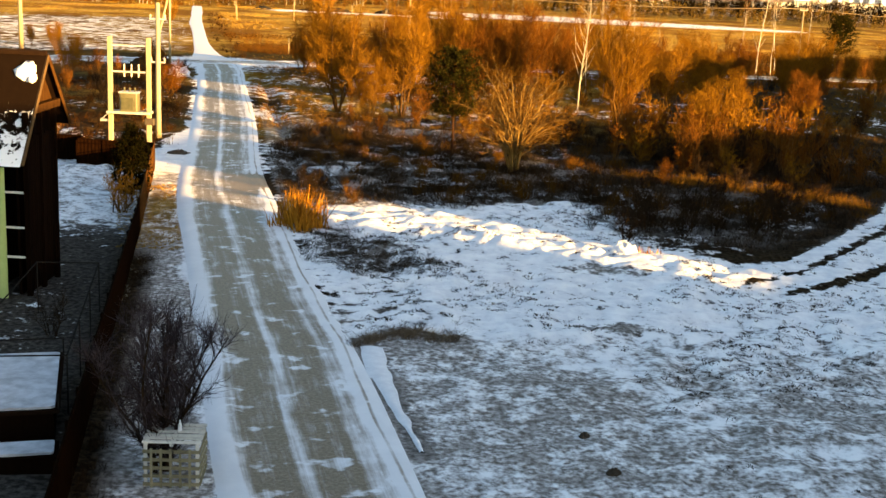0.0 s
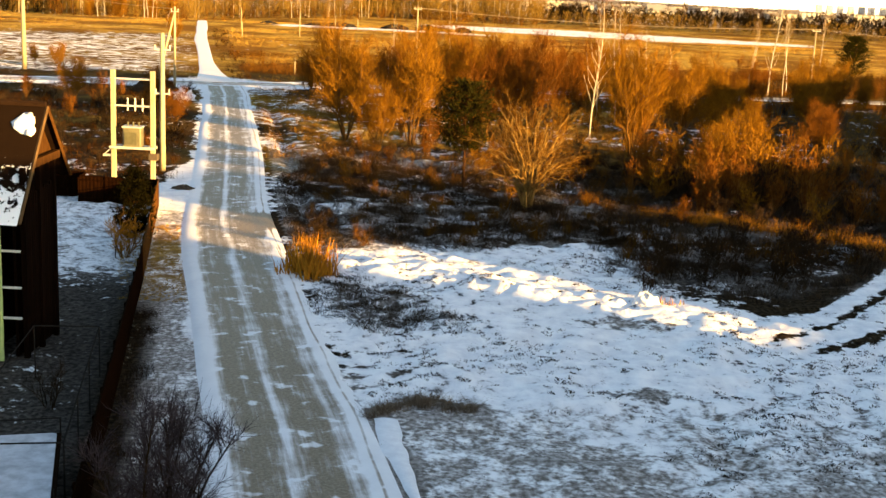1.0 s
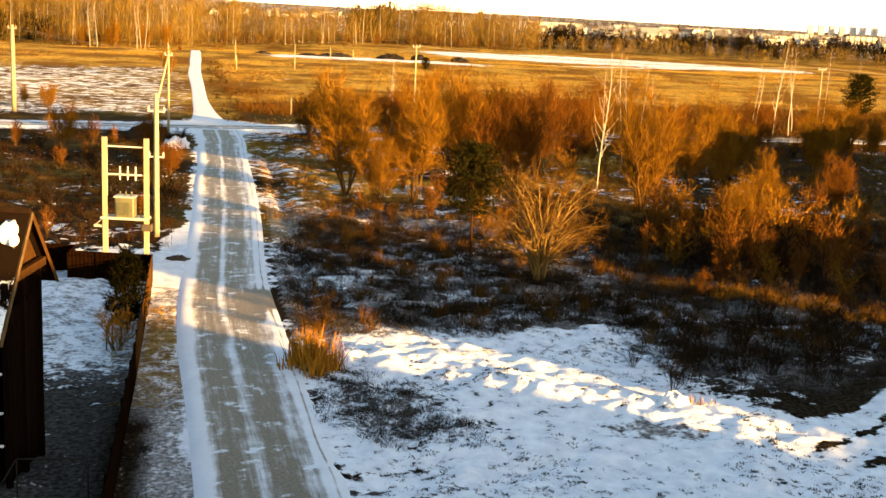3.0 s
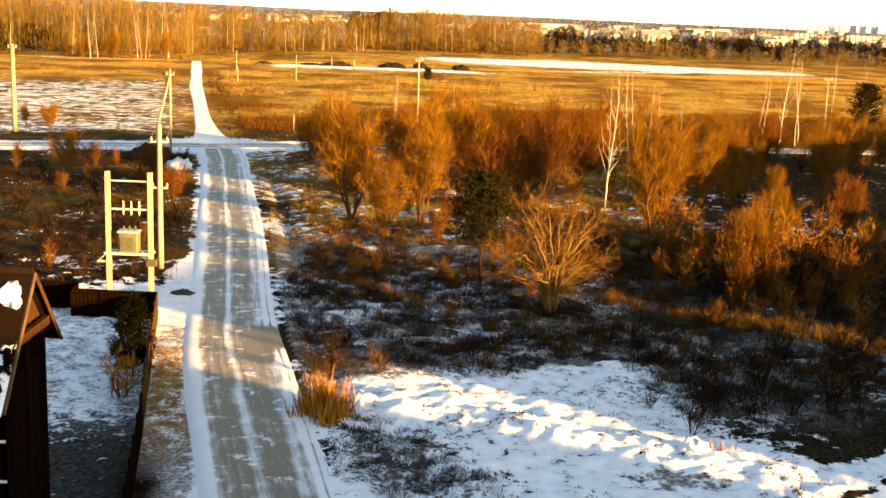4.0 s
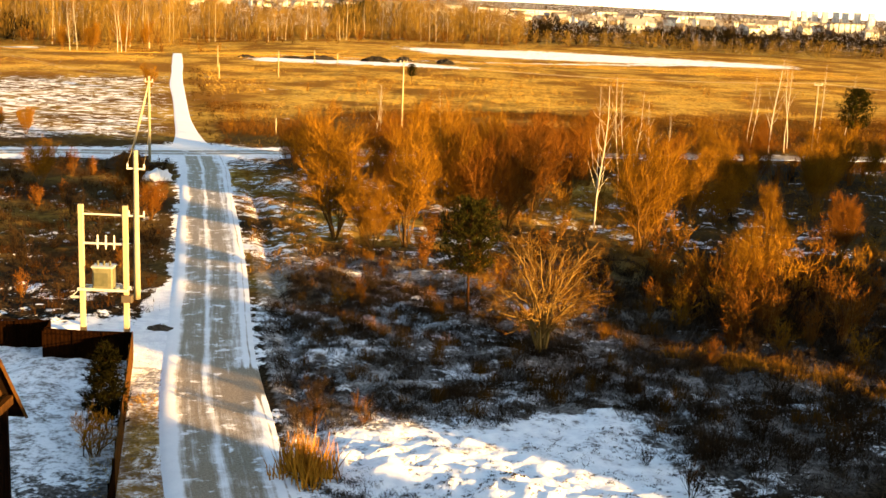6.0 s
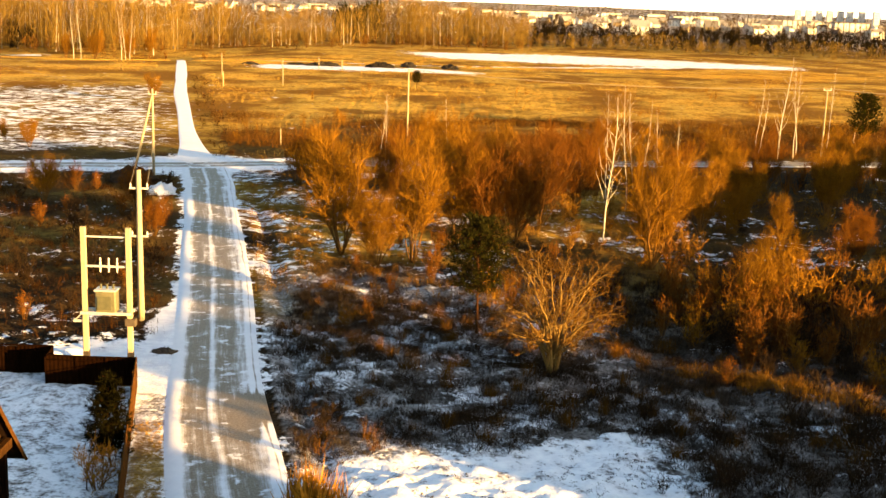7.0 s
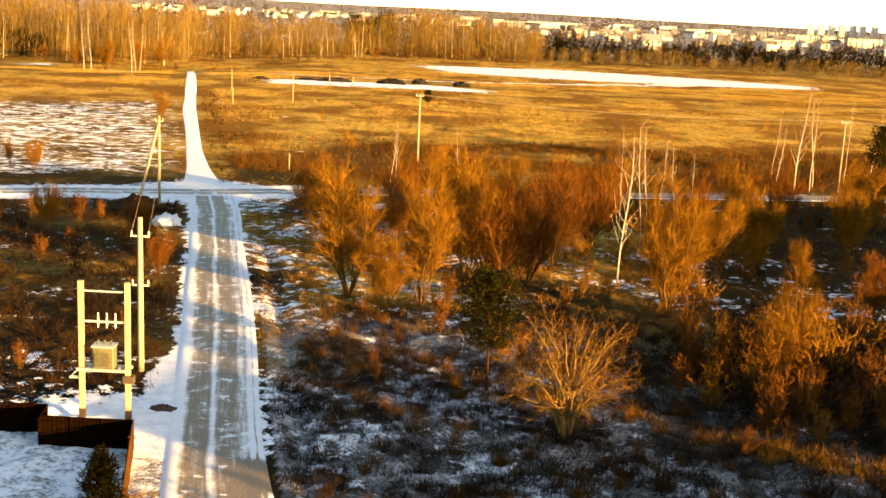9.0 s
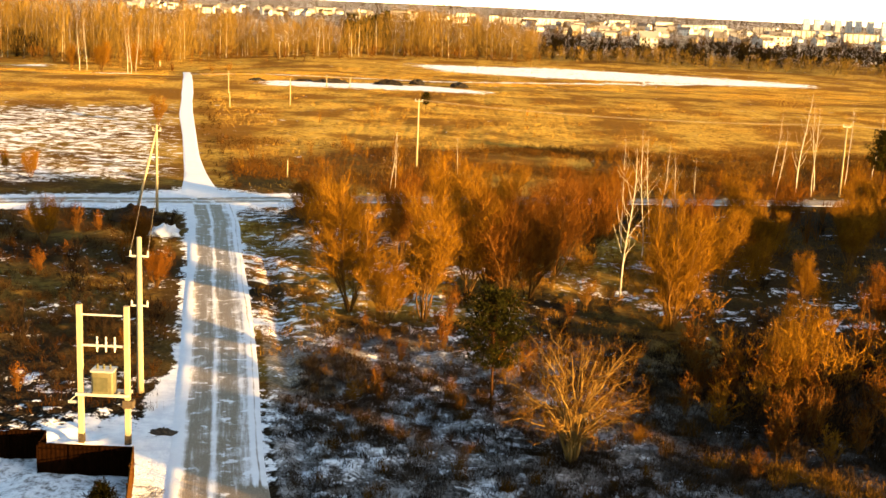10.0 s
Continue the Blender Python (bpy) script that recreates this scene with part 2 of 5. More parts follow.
M_PLASTER2 = varied("ochre_plaster", (0.10, 0.075, 0.05), (0.34, 0.26, 0.16), 0.8, 0.3)
M_TOWNROOF = varied("town_roofs", (0.03, 0.022, 0.02), (0.26, 0.25, 0.25), 0.8, 0.3, amount=0.9)
M_GLASS = material("window_glass", (0.05, 0.055, 0.06), 0.1)


# ---- building helpers ----
class Mesh:
    """Collects boxes, tubes and loose faces for one mesh."""

    def __init__(self):
        self.v, self.f = [], []

    def add(self, verts, faces):
        k = len(self.v)
        self.v += [tuple(p) for p in verts]
        self.f += [tuple(i + k for i in f) for f in faces]
        return self

    def box(self, a, b, turn=0.0, about=None, bevel=0.0):
        (x0, y0, z0), (x1, y1, z1) = a, b
        c = about or ((x0 + x1) / 2, (y0 + y1) / 2)
        ct, st = math.cos(turn), math.sin(turn)
        if bevel:
            ring = [(x0 + bevel, y0), (x1 - bevel, y0), (x1, y0 + bevel), (x1, y1 - bevel), (x1 - bevel, y1), (x0 + bevel, y1), (x0, y1 - bevel), (x0, y0 + bevel)]
        else:
            ring = [(x0, y0), (x1, y0), (x1, y1), (x0, y1)]
        n = len(ring)
        pts = [(c[0] + (x - c[0]) * ct - (y - c[1]) * st, c[1] + (x - c[0]) * st + (y - c[1]) * ct, z) for z in (z0, z1) for x, y in ring]
        faces = [(i, (i + 1) % n, n + (i + 1) % n, n + i) for i in range(n)] + [tuple(range(n - 1, -1, -1)), tuple(range(n, 2 * n))]
        return self.add(pts, faces)

    def tube(self, pts, radii, sides=6, caps=True):
        pts = [Vector(p) for p in pts]
        ring, up = [], Vector((0.13, 0.31, 1)).normalized()
        for i, p in enumerate(pts):
            d = (pts[min(i + 1, len(pts) - 1)] - pts[max(i - 1, 0)]).normalized()
            a = d.cross(up if abs(d.z) < 0.9 else Vector((1, 0.2, 0))).normalized()
            b = d.cross(a)
            for s in range(sides):
                w = 2 * math.pi * s / sides
                ring.append(p + (a * math.cos(w) + b * math.sin(w)) * radii[i])
        faces = [(i * sides + s, i * sides + (s + 1) % sides, (i + 1) * sides + (s + 1) % sides, (i + 1) * sides + s) for i in range(len(pts) - 1) for s in range(sides)]
        if caps:
            faces += [tuple(range(sides - 1, -1, -1)), tuple(range((len(pts) - 1) * sides, len(pts) * sides))]
        return self.add(ring, faces)

    def bar(self, a, b, r, sides=6):
        return self.tube([a, b], [r, r], sides)

    def data(self, name, smooth=False):
        me = bpy.data.meshes.new(name)
        me.from_pydata(self.v, [], self.f)
        if smooth:
            me.polygons.foreach_set("use_smooth", [True] * len(me.polygons))
        me.update()
        return me


def part(name, mesh, mat, parent=None, label="", smooth=False):
    me = mesh.data(name, smooth) if isinstance(mesh, Mesh) else mesh
    if not me.materials:
        me.materials.append(mat)
    ob = new(name, me)
    ob.parent = parent
    return tagged(ob, label)


def thing(name, at, label, category, group="", kind=""):
    ob = new(name)
    ob.location = at
    return tagged(ob, label, category, group, kind)


def from_arrays(name, v, f, mat, smooth=False):
    """A mesh of triangles or quads from numpy arrays."""
    me = bpy.data.meshes.new(name)
    k = f.shape[1]
    me.vertices.add(len(v))
    me.vertices.foreach_set("co", v.astype(np.float32).ravel())
    me.loops.add(f.size)
    me.loops.foreach_set("vertex_index", f.astype(np.int32).ravel())
    me.polygons.add(len(f))
    me.polygons.foreach_set("loop_start", np.arange(0, f.size, k, dtype=np.int32))
    me.polygons.foreach_set("loop_total", np.full(len(f), k, dtype=np.int32))
    if smooth:
        me.polygons.foreach_set("use_smooth", np.ones(len(f), dtype=bool))
    me.update(calc_edges=True)
    me.materials.append(mat)
    return me


RNG = np.random.default_rng(7)


def lattice(seed):
    return np.random.default_rng(seed).random((256, 256))


LAT = [lattice(s) for s in range(4)]


def wave(x, y, scale, k=0):
    """Smooth noise between 0 and 1."""
    x, y = np.asarray(x, float) * scale + 91.7, np.asarray(y, float) * scale + 37.3
    i, j = np.floor(x).astype(int), np.floor(y).astype(int)
    fx, fy = x - i, y - j
    fx, fy = fx * fx * (3 - 2 * fx), fy * fy * (3 - 2 * fy)
    g = LAT[k]
    a, b = g[i % 256, j % 256], g[(i + 1) % 256, j % 256]
    c, d = g[i % 256, (j + 1) % 256], g[(i + 1) % 256, (j + 1) % 256]
    return (a * (1 - fx) + b * fx) * (1 - fy) + (c * (1 - fx) + d * fx) * fy


def inside(x, y, ring, soft=0.6):
    """1 inside the ring of points, 0 outside, with a soft edge of that many metres."""
    x, y = np.asarray(x, float), np.asarray(y, float)
    odd, near = np.zeros(x.shape, bool), np.full(x.shape, 1e9)
    for (x0, y0), (x1, y1) in zip(ring, ring[1:] + ring[:1]):
        odd ^= ((y0 > y) != (y1 > y)) & (x < (x1 - x0) * (y - y0) / ((y1 - y0) or 1e-9) + x0)
        t = np.clip(((x - x0) * (x1 - x0) + (y - y0) * (y1 - y0)) / ((x1 - x0) ** 2 + (y1 - y0) ** 2), 0, 1)
        near = np.minimum(near, np.hypot(x - x0 - t * (x1 - x0), y - y0 - t * (y1 - y0)))
    return np.clip(0.5 + np.where(odd, near, -near) / (2 * soft), 0, 1)


def off_line(x, y, line):
    """Distance from a line of points."""
    near = np.full(np.shape(x), 1e9)
    for (x0, y0), (x1, y1) in zip(line, line[1:]):
        t = np.clip(((x - x0) * (x1 - x0) + (y - y0) * (y1 - y0)) / ((x1 - x0) ** 2 + (y1 - y0) ** 2), 0, 1)
        near = np.minimum(near, np.hypot(x - x0 - t * (x1 - x0), y - y0 - t * (y1 - y0)))
    return near


# ---- plan ----
FALL_Y = [285, 300, 315, 330, 350, 375, 400, 440, 480, 560, 700, 850, 1000]
FALL_Z = [0, -0.15, -0.6, -1.3, -2.5, -3.9, -5.0, -5.3, -5.4, -5.8, -7.2, -9.5, -12.1]
ROAD_Y = [-80, 28.3, 34, 38.5, 45, 53, 60, 70, 79, 90, 101, 114, 122, 133, 145, 154, 176, 200, 227, 269, 314, 388, 440]
ROAD_X = [25, -3.2, -4.7, -5.8, -7.7, -9.8, -11.75, -14.2, -16.0, -18.1, -20.4, -23.1, -24.9, -27.1, -30.2, -33.2, -38.9, -44.6, -51.2, -60.4, -70.5, -87.5, -99]
CROSS = [(-140, 118), (-52, 139.5), (-43, 142.7), (-31, 145.2), (-17, 150.2), (2, 154.5), (29, 160), (44, 163), (90, 172), (200, 186)]
RUT_FAR = [(5.5, 49.3), (9.8, 50.4), (11.8, 51.9), (15, 54.9), (18.3, 59.5), (23.4, 67.8), (29, 79)]
RUT_NEAR = [(7, 47.6), (12.2, 49.5), (15, 52.0), (17.8, 55.6), (21.1, 60.5), (26, 69)]
RUT_GAPS = [([(9.2, 49.3), (11.6, 50.9), (14.8, 53.6), (17.9, 57.8), (22.3, 64.6), (27.5, 74)], 0.27), ([(13.6, 49.9), (15.8, 51.5), (18.3, 54.3), (21.5, 58.4), (27, 66)], 0.34), ([(11.2, 55.2), (13.2, 56.0), (15.6, 58.2), (19.0, 63.4), (24.2, 72.4)], 0.85)]
SCUFFS = [[(-5.6, 46.3), (-4.0, 46.7), (-2.6, 47.3)], [(-4.5, 43.7), (-3.0, 44.4), (-1.6, 45.4)], [(-4.3, 42.6), (-1.6, 44.1)], [(-4.9, 45.0), (-3.4, 45.5)]]
LOT = [(-7.8, 63.4), (-5.2, 64.1), (-2.2, 65), (0.9, 65.3), (3.4, 67.4), (6.0, 67.5), (7.7, 63.7), (8.0, 59.2), (9.8, 56.9), (11.6, 55.9), (13.0, 54.4), (16, 56.3), (20, 62), (25, 71), (34, 78), (40, 60), (40, 24), (8.5, 22), (7.6, 29.4), (7, 32.3), (5.7, 36.6), (4.5, 38.6), (2.7, 40.5), (0.8, 41.8), (-2.2, 42.4), (-3.7, 41.2), (-7, 50)]
PATCH = [(-7.5, 56.8), (-6, 58.3), (-3.3, 55.1), (-0.8, 50.3), (-4.6, 49.9), (-6.4, 52.4)]
BERM = [(-7.2, 61.6), (-3.4, 60.0), (0.3, 58.0), (3.8, 55.9), (6.5, 55.1), (8.5, 54.2), (11.2, 52.8)]
YARD = [(-9.6, 28), (-15.0, 55.4), (-18.5, 71.6), (-23.1, 71.6), (-23.4, 73.5), (-40, 73.5), (-40, 20), (-9, 20)]
LEFT_FIELD = [(-36, 159), (-46, 195), (-57, 240), (-84, 226), (-120, 212), (-200, 200), (-200, 110), (-70, 142)]
FAR_SNOW = [(-25, 465), (33, 478), (84, 465), (118, 447), (113, 430), (76, 423), (29, 422), (-8, 431)]
STRIP = [(-52, 307), (-35, 317), (-14, 315), (4, 301), (2, 293), (-19, 294), (-48, 291)]


def road_x(y):
    return np.interp(y, ROAD_Y, ROAD_X)


def rise(x, y):
    """The ground's height."""
    x, y = np.asarray(x, float), np.asarray(y, float)
    far = np.maximum(0, y - 300)
    z = np.where(y < 1000, np.interp(y, FALL_Y, FALL_Z), -0.0195 * far * far / (far + 90))
    z = z - 1.6 * np.clip((-60 - x) / 35, 0, 1) * np.clip((y - 290) / 60, 0, 1) * np.clip((900 - y) / 300, 0, 1)
    z = z + np.clip((y - 3300) / 700, 0, 1) * (24 + 16 * (wave(x, 0 * x, 0.0016) - 0.5) - 0.004 * x)
    bank = np.clip(np.abs(x - road_x(y)) - 3.3, 0, 3) / 3
    rough = 0.30 * (wave(x, y, 0.35) - 0.5) + 0.16 * (wave(x, y, 1.3, 1) - 0.5)
    rough = rough * np.where((y > 66) & (y < 140), 1.6, 0.7)
    z = z + bank * rough * (1 - np.clip(off_line(x, y, CROSS) < 4.5, 0, 1))
    lot = inside(x, y, LOT, 1.5) * np.clip((y - 26) / 6, 0, 1)
    z = z + lot * (0.16 * (wave(x, y, 0.8, 3) - 0.5) + 0.13 * (wave(x, y, 1.9, 0) - 0.5) + 0.05 * (wave(x, y, 3.9, 2) - 0.5))
    ridge = np.clip(1.25 - off_line(x + 1.2 * (wave(x, y, 0.6, 1) - 0.5), y, BERM) / 1.9, 0, 1)
    z = z + 0.36 * ridge * (0.05 + 0.55 * wave(x, y, 1.3, 2) * wave(x, y, 0.7, 3) + 0.75 * np.clip(wave(x, y, 2.3, 1) - 0.45, 0, 1) + 0.35 * np.clip(wave(x, y, 3.6, 2) - 0.4, 0, 1))
    z = z - 0.25 * np.clip(1 - np.abs(x - road_x(y) - 4.4) / 0.8, 0, 1) * ((y > 58) & (y < 130))
    return z


def rz(x, y):
    return float(rise([float(x)], [float(y)])[0])


def axis(lo, a, b, hi, step, grow=1.13):
    """Even steps between a and b, growing ones out to lo and hi."""
    mid = list(np.arange(a, b, step))
    up, s, p = [], step, mid[-1]
    while p < hi:
        s *= grow
        p += s
        up.append(p)
    down, s, p = [], step, a
    while p > lo:
        s *= grow
        p -= s
        down.append(p)
    return np.array(down[::-1] + mid + up)


def ground_cover(x, y):
    """How much snow, lawn, golden grass, and how streaky, at each place."""
    warp = 1.6 * (wave(x, y, 0.5) - 0.5) + 0.8 * (wave(x, y, 1.7, 1) - 0.5)
    wx, wy = x + warp, y + 1.4 * (wave(x, y, 0.45, 2) - 0.5)
    side = x - road_x(y)
    snow = 0.40 - np.clip((x + 4) / 9, 0, 1) * np.where(y > 70, 0.15, 0.05) * (y > 55) + (0.5 * (wave(x, y, 0.30, 3) - 0.5) + 0.45 * (wave(x, y, 1.05, 1) - 0.5) - 0.02) * (y > 55)
    gold = np.clip((y - 80) / 26, 0, 1) * np.clip(1.9 * wave(x, y, 0.09, 2) - 0.25, 0, 0.95) * np.where(side < 0, 0.3, np.where(x > 15, 0.1, 1.0))
    lawn = np.zeros(x.shape)
    snow = np.where(y > 88, snow - 0.04, snow)
    snow = np.where((side < -3) & (y > 81), snow - 0.26, snow)
    frost = (side > 3) * np.clip((y - 58) / 4, 0, 1) * np.clip((100 - y) / 8, 0, 1)
    lawn = np.maximum(lawn, frost * (0.35 + 0.6 * np.clip(wave(x, y, 0.9, 2) * 3 - 0.9, 0, 1)) * (1 - 0.45 * np.clip((x - 9) / 5, 0, 1)))
    snow = snow - 0.28 * np.clip((x - 5.5) / 4, 0, 1) * np.clip((y - 71) / 5, 0, 1) * (y < 104)
    lawn = lawn * (1 - 0.7 * np.clip((x - 5.5) / 4, 0, 1) * np.clip((y - 71) / 5, 0, 1))
    snow = snow + frost * (-0.03 + 0.42 * (wave(x, y, 1.5, 0) - 0.5))
    front = np.clip((46 - y) / 6, 0, 1)
    lawn, snow = np.maximum(lawn, front), snow + front * 0.04
    verge = np.clip((5.2 - np.abs(side + 3.5)) / 1.5, 0, 1) * (y < 73) * (side < 0)
    lawn, snow = np.maximum(lawn, verge), np.maximum(snow, verge * (0.31 + 0.17 * np.clip((y - 66) / 4, 0, 1)))
    # Gold on the verge's sunlit stretch alone: the sun is painted into the cover.
    gold = np.maximum(gold, 0.85 * verge * np.clip((y - 53) / 3, 0, 1) * np.clip((68 - y) / 3, 0, 1))
    lot = inside(wx, wy, LOT, 0.7)
    speck = np.clip((x - 2.5) / 5, 0, 1) * np.clip((45.5 - y) / 7, 0, 1)
    snow = snow * (1 - lot) + lot * (0.82 - 0.24 * speck - 0.14 * np.clip((x - 9) / 4, 0, 1) * np.clip((40 - y) / 5, 0, 1))
    near = lot * np.clip((44 - y) / 5, 0, 1)
    snow = snow + near * (0.30 * (wave(x, y, 0.45, 1) - 0.5) + 0.34 * (wave(x, y, 1.1, 2) - 0.5) - 0.08 * np.clip((38 - y) / 5, 0, 1) + 0.05)
    front_patch = front * (1 - lot) * (side > 3)
    snow = snow + front_patch * (0.34 * (wave(x, y, 0.5, 3) - 0.5) + 0.34 * (wave(x, y, 1.2, 0) - 0.5) + 0.0)
    patch = inside(wx, wy, PATCH, 0.9)
    snow, lawn = snow * (1 - patch) + (0.50 + 0.3 * (wave(x, y, 1.4, 1) - 0.5)) * patch, np.maximum(lawn, 0.55 * patch)
    for cx, cy, r in ((6.2, 52.6, 1.6), (17.6, 44.5, 1.2), (17.5, 41.5, 0.8), (6.0, 43.6, 0.9)):
        d = np.clip(1 - np.hypot((x - cx) / 1.9, y - cy) / r, 0, 1)
        snow, lawn = snow - 0.55 * d, np.maximum(lawn, d)
    rim = np.clip(1.3 - off_line(x, y, [(-3.05, 39.9), (-2.5, 37.4), (-1.8, 34.6), (-0.85, 31.0)]) / 0.55, 0, 1)
    snow, lawn = snow - 0.26 * rim, lawn * (1 - 0.5 * rim)
    trench = np.clip(1 - off_line(x, y, [(-3.8, 40.0), (-3.3, 40.5), (-2.6, 40.9), (-2.0, 41.6), (-1.1, 41.4), (0.0, 41.1)]) / 0.42, 0, 1)
    snow = snow - trench * 0.8
    yard = inside(x, y, YARD, 0.3)
    snow = snow * (1 - yard) + yard * (0.02 + 0.22 * wave(x, y, 0.3, 1) + 0.54 * np.clip((y + 3 * wave(x, y, 0.25, 2) - 55) / 5, 0, 1))
    gold = gold * (1 - yard)
    lawn = lawn * (1 - yard) + yard * np.clip(0.12 + 0.9 * (y - 54) / 8, 0.12, 1)
    post = np.clip(1.2 - np.hypot((x + 21.5) / 6.0, (y - 76.5) / 4.5), 0, 1)
    snow, gold = np.maximum(snow, post * 1.1), gold * (1 - post)
    beside = np.clip((np.where(y > 150, 0.35, np.where((side < 0) & (y > 71) & (y < 90), 1.9 + 1.5 * np.clip((90 - y) / 6, 0, 1), 1.9)) + 0.9 * (wave(x, y, 0.6) - 0.5) - np.abs(side + 0.15)) / 0.7 + 1.4, 0, 1) * (np.abs(side) < 5)
    snow = np.maximum(snow, beside * 0.95)
    snow = snow - 1.2 * np.clip(1.5 - np.hypot((x + 11.4) / 1.3, (y - 69) / 2.6), 0, 1)
    far = np.clip((y - 120) / 60, 0, 1)
    beyond = np.clip((y - 152) / 8, 0, 1)
    thicket = np.clip((46 + 22 * (wave(x, y, 0.04, 2) - 0.5) - off_line(x, y, CROSS)) / 8, 0, 1) * np.clip(0.65 + 0.9 * wave(x, y, 0.06, 1), 0, 1) * (side > 4)
    gold = np.maximum(gold, beyond * (1 - 0.85 * thicket))
    snow = snow * (1 - beyond) + beyond * (0.10 + 0.20 * (wave(x, y, 0.02, 1) - 0.5))
    thread = np.clip(1.6 - off_line(x, y, [(-78, 362), (-41.5, 364.4), (-12, 359.5), (12, 386), (39, 406), (72, 422)]) / 3.0, 0, 1)
    snow = np.maximum(snow, thread * 0.72)
    for cx, cy, rx, ry in ((-100, 357, 9, 14), (-139, 398, 7, 12)):
        snow = np.maximum(snow, 0.72 * np.clip(1.3 - np.hypot((x - cx) / rx, (y - cy) / ry), 0, 1))
    for ring, level, soft in ((LEFT_FIELD, 0.47, 5), (FAR_SNOW, 0.74, 5), (STRIP, 0.78, 3)):
        w = inside(x, y, ring, soft)
        snow = snow * (1 - w) + (level + 0.10 * (wave(x, y, 0.05, 1) - 0.5)) * w
        if ring is LEFT_FIELD:
            gold = gold * (1 - 0.55 * w)
    town = np.clip((y - 480) / 200, 0, 1)
    snow, gold = snow * (1 - town) + 0.40 * town, gold * (1 - 0.75 * town)
    cross = np.clip(1 - (off_line(x, y, CROSS) - 3.2) / 2.5, 0, 1)
    apron = np.clip(1.25 - np.hypot((x + 31.5) / 9.0, (y - 146) / 8.5), 0, 1)
    snow = np.maximum(np.maximum(snow, cross * np.where(x < -20, 0.85, 0.3)), apron * 1.3)
    for line, half in ((RUT_FAR, 0.8), (RUT_NEAR, 0.62)):
        wheel = np.clip((half + 0.25 * (wave(x, y, 0.9, 2) - 0.5) - off_line(x, y, line)) / 0.3 + 0.5, 0, 1)
        snow = np.maximum(snow, wheel * 0.98)
    for line, half in RUT_GAPS:
        ridge = np.clip(1.5 - off_line(x, y, line) / half, 0, 1) * np.clip((x - 9) / 4, 0, 1) * np.clip(1.6 * wave(x, y, 1.9, 3) - 0.15 + 0.5 * np.clip((x - 13) / 5, 0, 1), 0, 1)
        snow, lawn = snow - 0.72 * ridge, lawn * (1 - ridge)
    for line in SCUFFS:
        snow = snow - 0.38 * np.clip(1.3 - off_line(x, y, line) / 0.22, 0, 1) * np.clip(2.2 * wave(x, y, 1.9, 1) - 0.3, 0, 1)
    foot = np.clip(1.5 - np.abs(x - np.interp(y, [5, 55.4], [-4.4, -15.0]) - 0.1) / 0.75, 0, 1) * np.clip((54 - y) / 4, 0, 1) * np.clip((y - 3) / 2, 0, 1)
    snow, lawn, gold = snow * (1 - foot), lawn * (1 - foot), gold * (1 - foot)
    return snow, lawn, gold, far


def build_ground():
    gx = axis(-2600, -25, 25, 2600, 0.21, 1.07)
    gy = axis(-350, 26, 92, 4900, 0.21, 1.02)
    X, Y = np.meshgrid(gx, gy)
    x, y = X.ravel(), Y.ravel()
    v = np.stack([x, y, rise(x, y)], 1)
    k = len(gx)
    i = (np.arange(len(gy) - 1)[:, None] * k + np.arange(k - 1)).ravel()
    me = from_arrays("ground", v, np.stack([i, i + 1, i + k + 1, i + k], 1), M_GROUND, True)
    for name, values in zip(("snow", "lawn", "gold", "far"), ground_cover(x, y)):
        me.attributes.new(name, "FLOAT", "POINT").data.foreach_set("value", values.astype(np.float32))
    tagged(new("ground", me), "frozen ground with patchy snow, dry grass and weeds", "ground", kind="structure")


def ribbon(name, line, half, label, category, snow=0.0, lift=0.03, cells=14, fringe=0.5, fade=0.0, flare=0.0, flat=0.8):
    """A road laid along a line, a little above the ground, with soft edges sunk into it."""
    pts = [Vector((*p, 0)) for p in line]
    way, total = [], 0.0
    for a, b in zip(pts, pts[1:]):
        n = max(2, int((b - a).length / 1.5))
        for j in range(n):
            way.append((a.lerp(b, j / n), total + (b - a).length * j / n))
        total += (b - a).length
    way.append((pts[-1], total))
    v, uv, keep = [], [], []
    for j, (p, s) in enumerate(way):
        d = (way[min(j + 2, len(way) - 1)][0] - way[max(j - 2, 0)][0]).normalized()
        n = Vector((d.y, -d.x, 0))
        w = half + flare * math.exp(-max(0, p.y - 148) / 9) + fringe * (float(wave([s], [half], 0.07)[0]) - 0.5)
        for c in range(cells + 1):
            u = -1 + 2 * c / cells
            q = p + n * (u * w)
            edge = max(0, abs(u) - flat) / (1 - flat)
            v.append((q.x, q.y, lift - edge * (lift + 0.09) + 0.05 * (abs(u) > 0.66) * (1 - edge) * (flat > 0.7)))
            uv.append((u * half, s))
    v = np.array(v)
    v[:, 2] += rise(v[:, 0], v[:, 1])
    k = cells + 1
    i = (np.arange(len(way) - 1)[:, None] * k + np.arange(cells)).ravel()
    f = np.stack([i, i + 1, i + k + 1, i + k], 1)
    me = from_arrays(name, v, f, M_ROAD, True)
    layer = me.uv_layers.new(name="UVMap")
    layer.data.foreach_set("uv", np.array(uv)[f.ravel()].astype(np.float32).ravel())
    gravel = 1.6 * np.clip(2.0 - 1.6 * np.hypot((v[:, 0] + 12.0) / 1.1, (v[:, 1] - 69) / 2.6), 0, 1)
    me.attributes.new("snow", "FLOAT", "POINT").data.foreach_set("value", (snow - gravel - fade * np.clip((v[:, 0] + 24) / 8, 0, 1) + 0.03 * np.clip((v[:, 1] - 54) / 6, 0, 1)).astype(np.float32))
    return tagged(new(name, me), label, category, kind="structure")


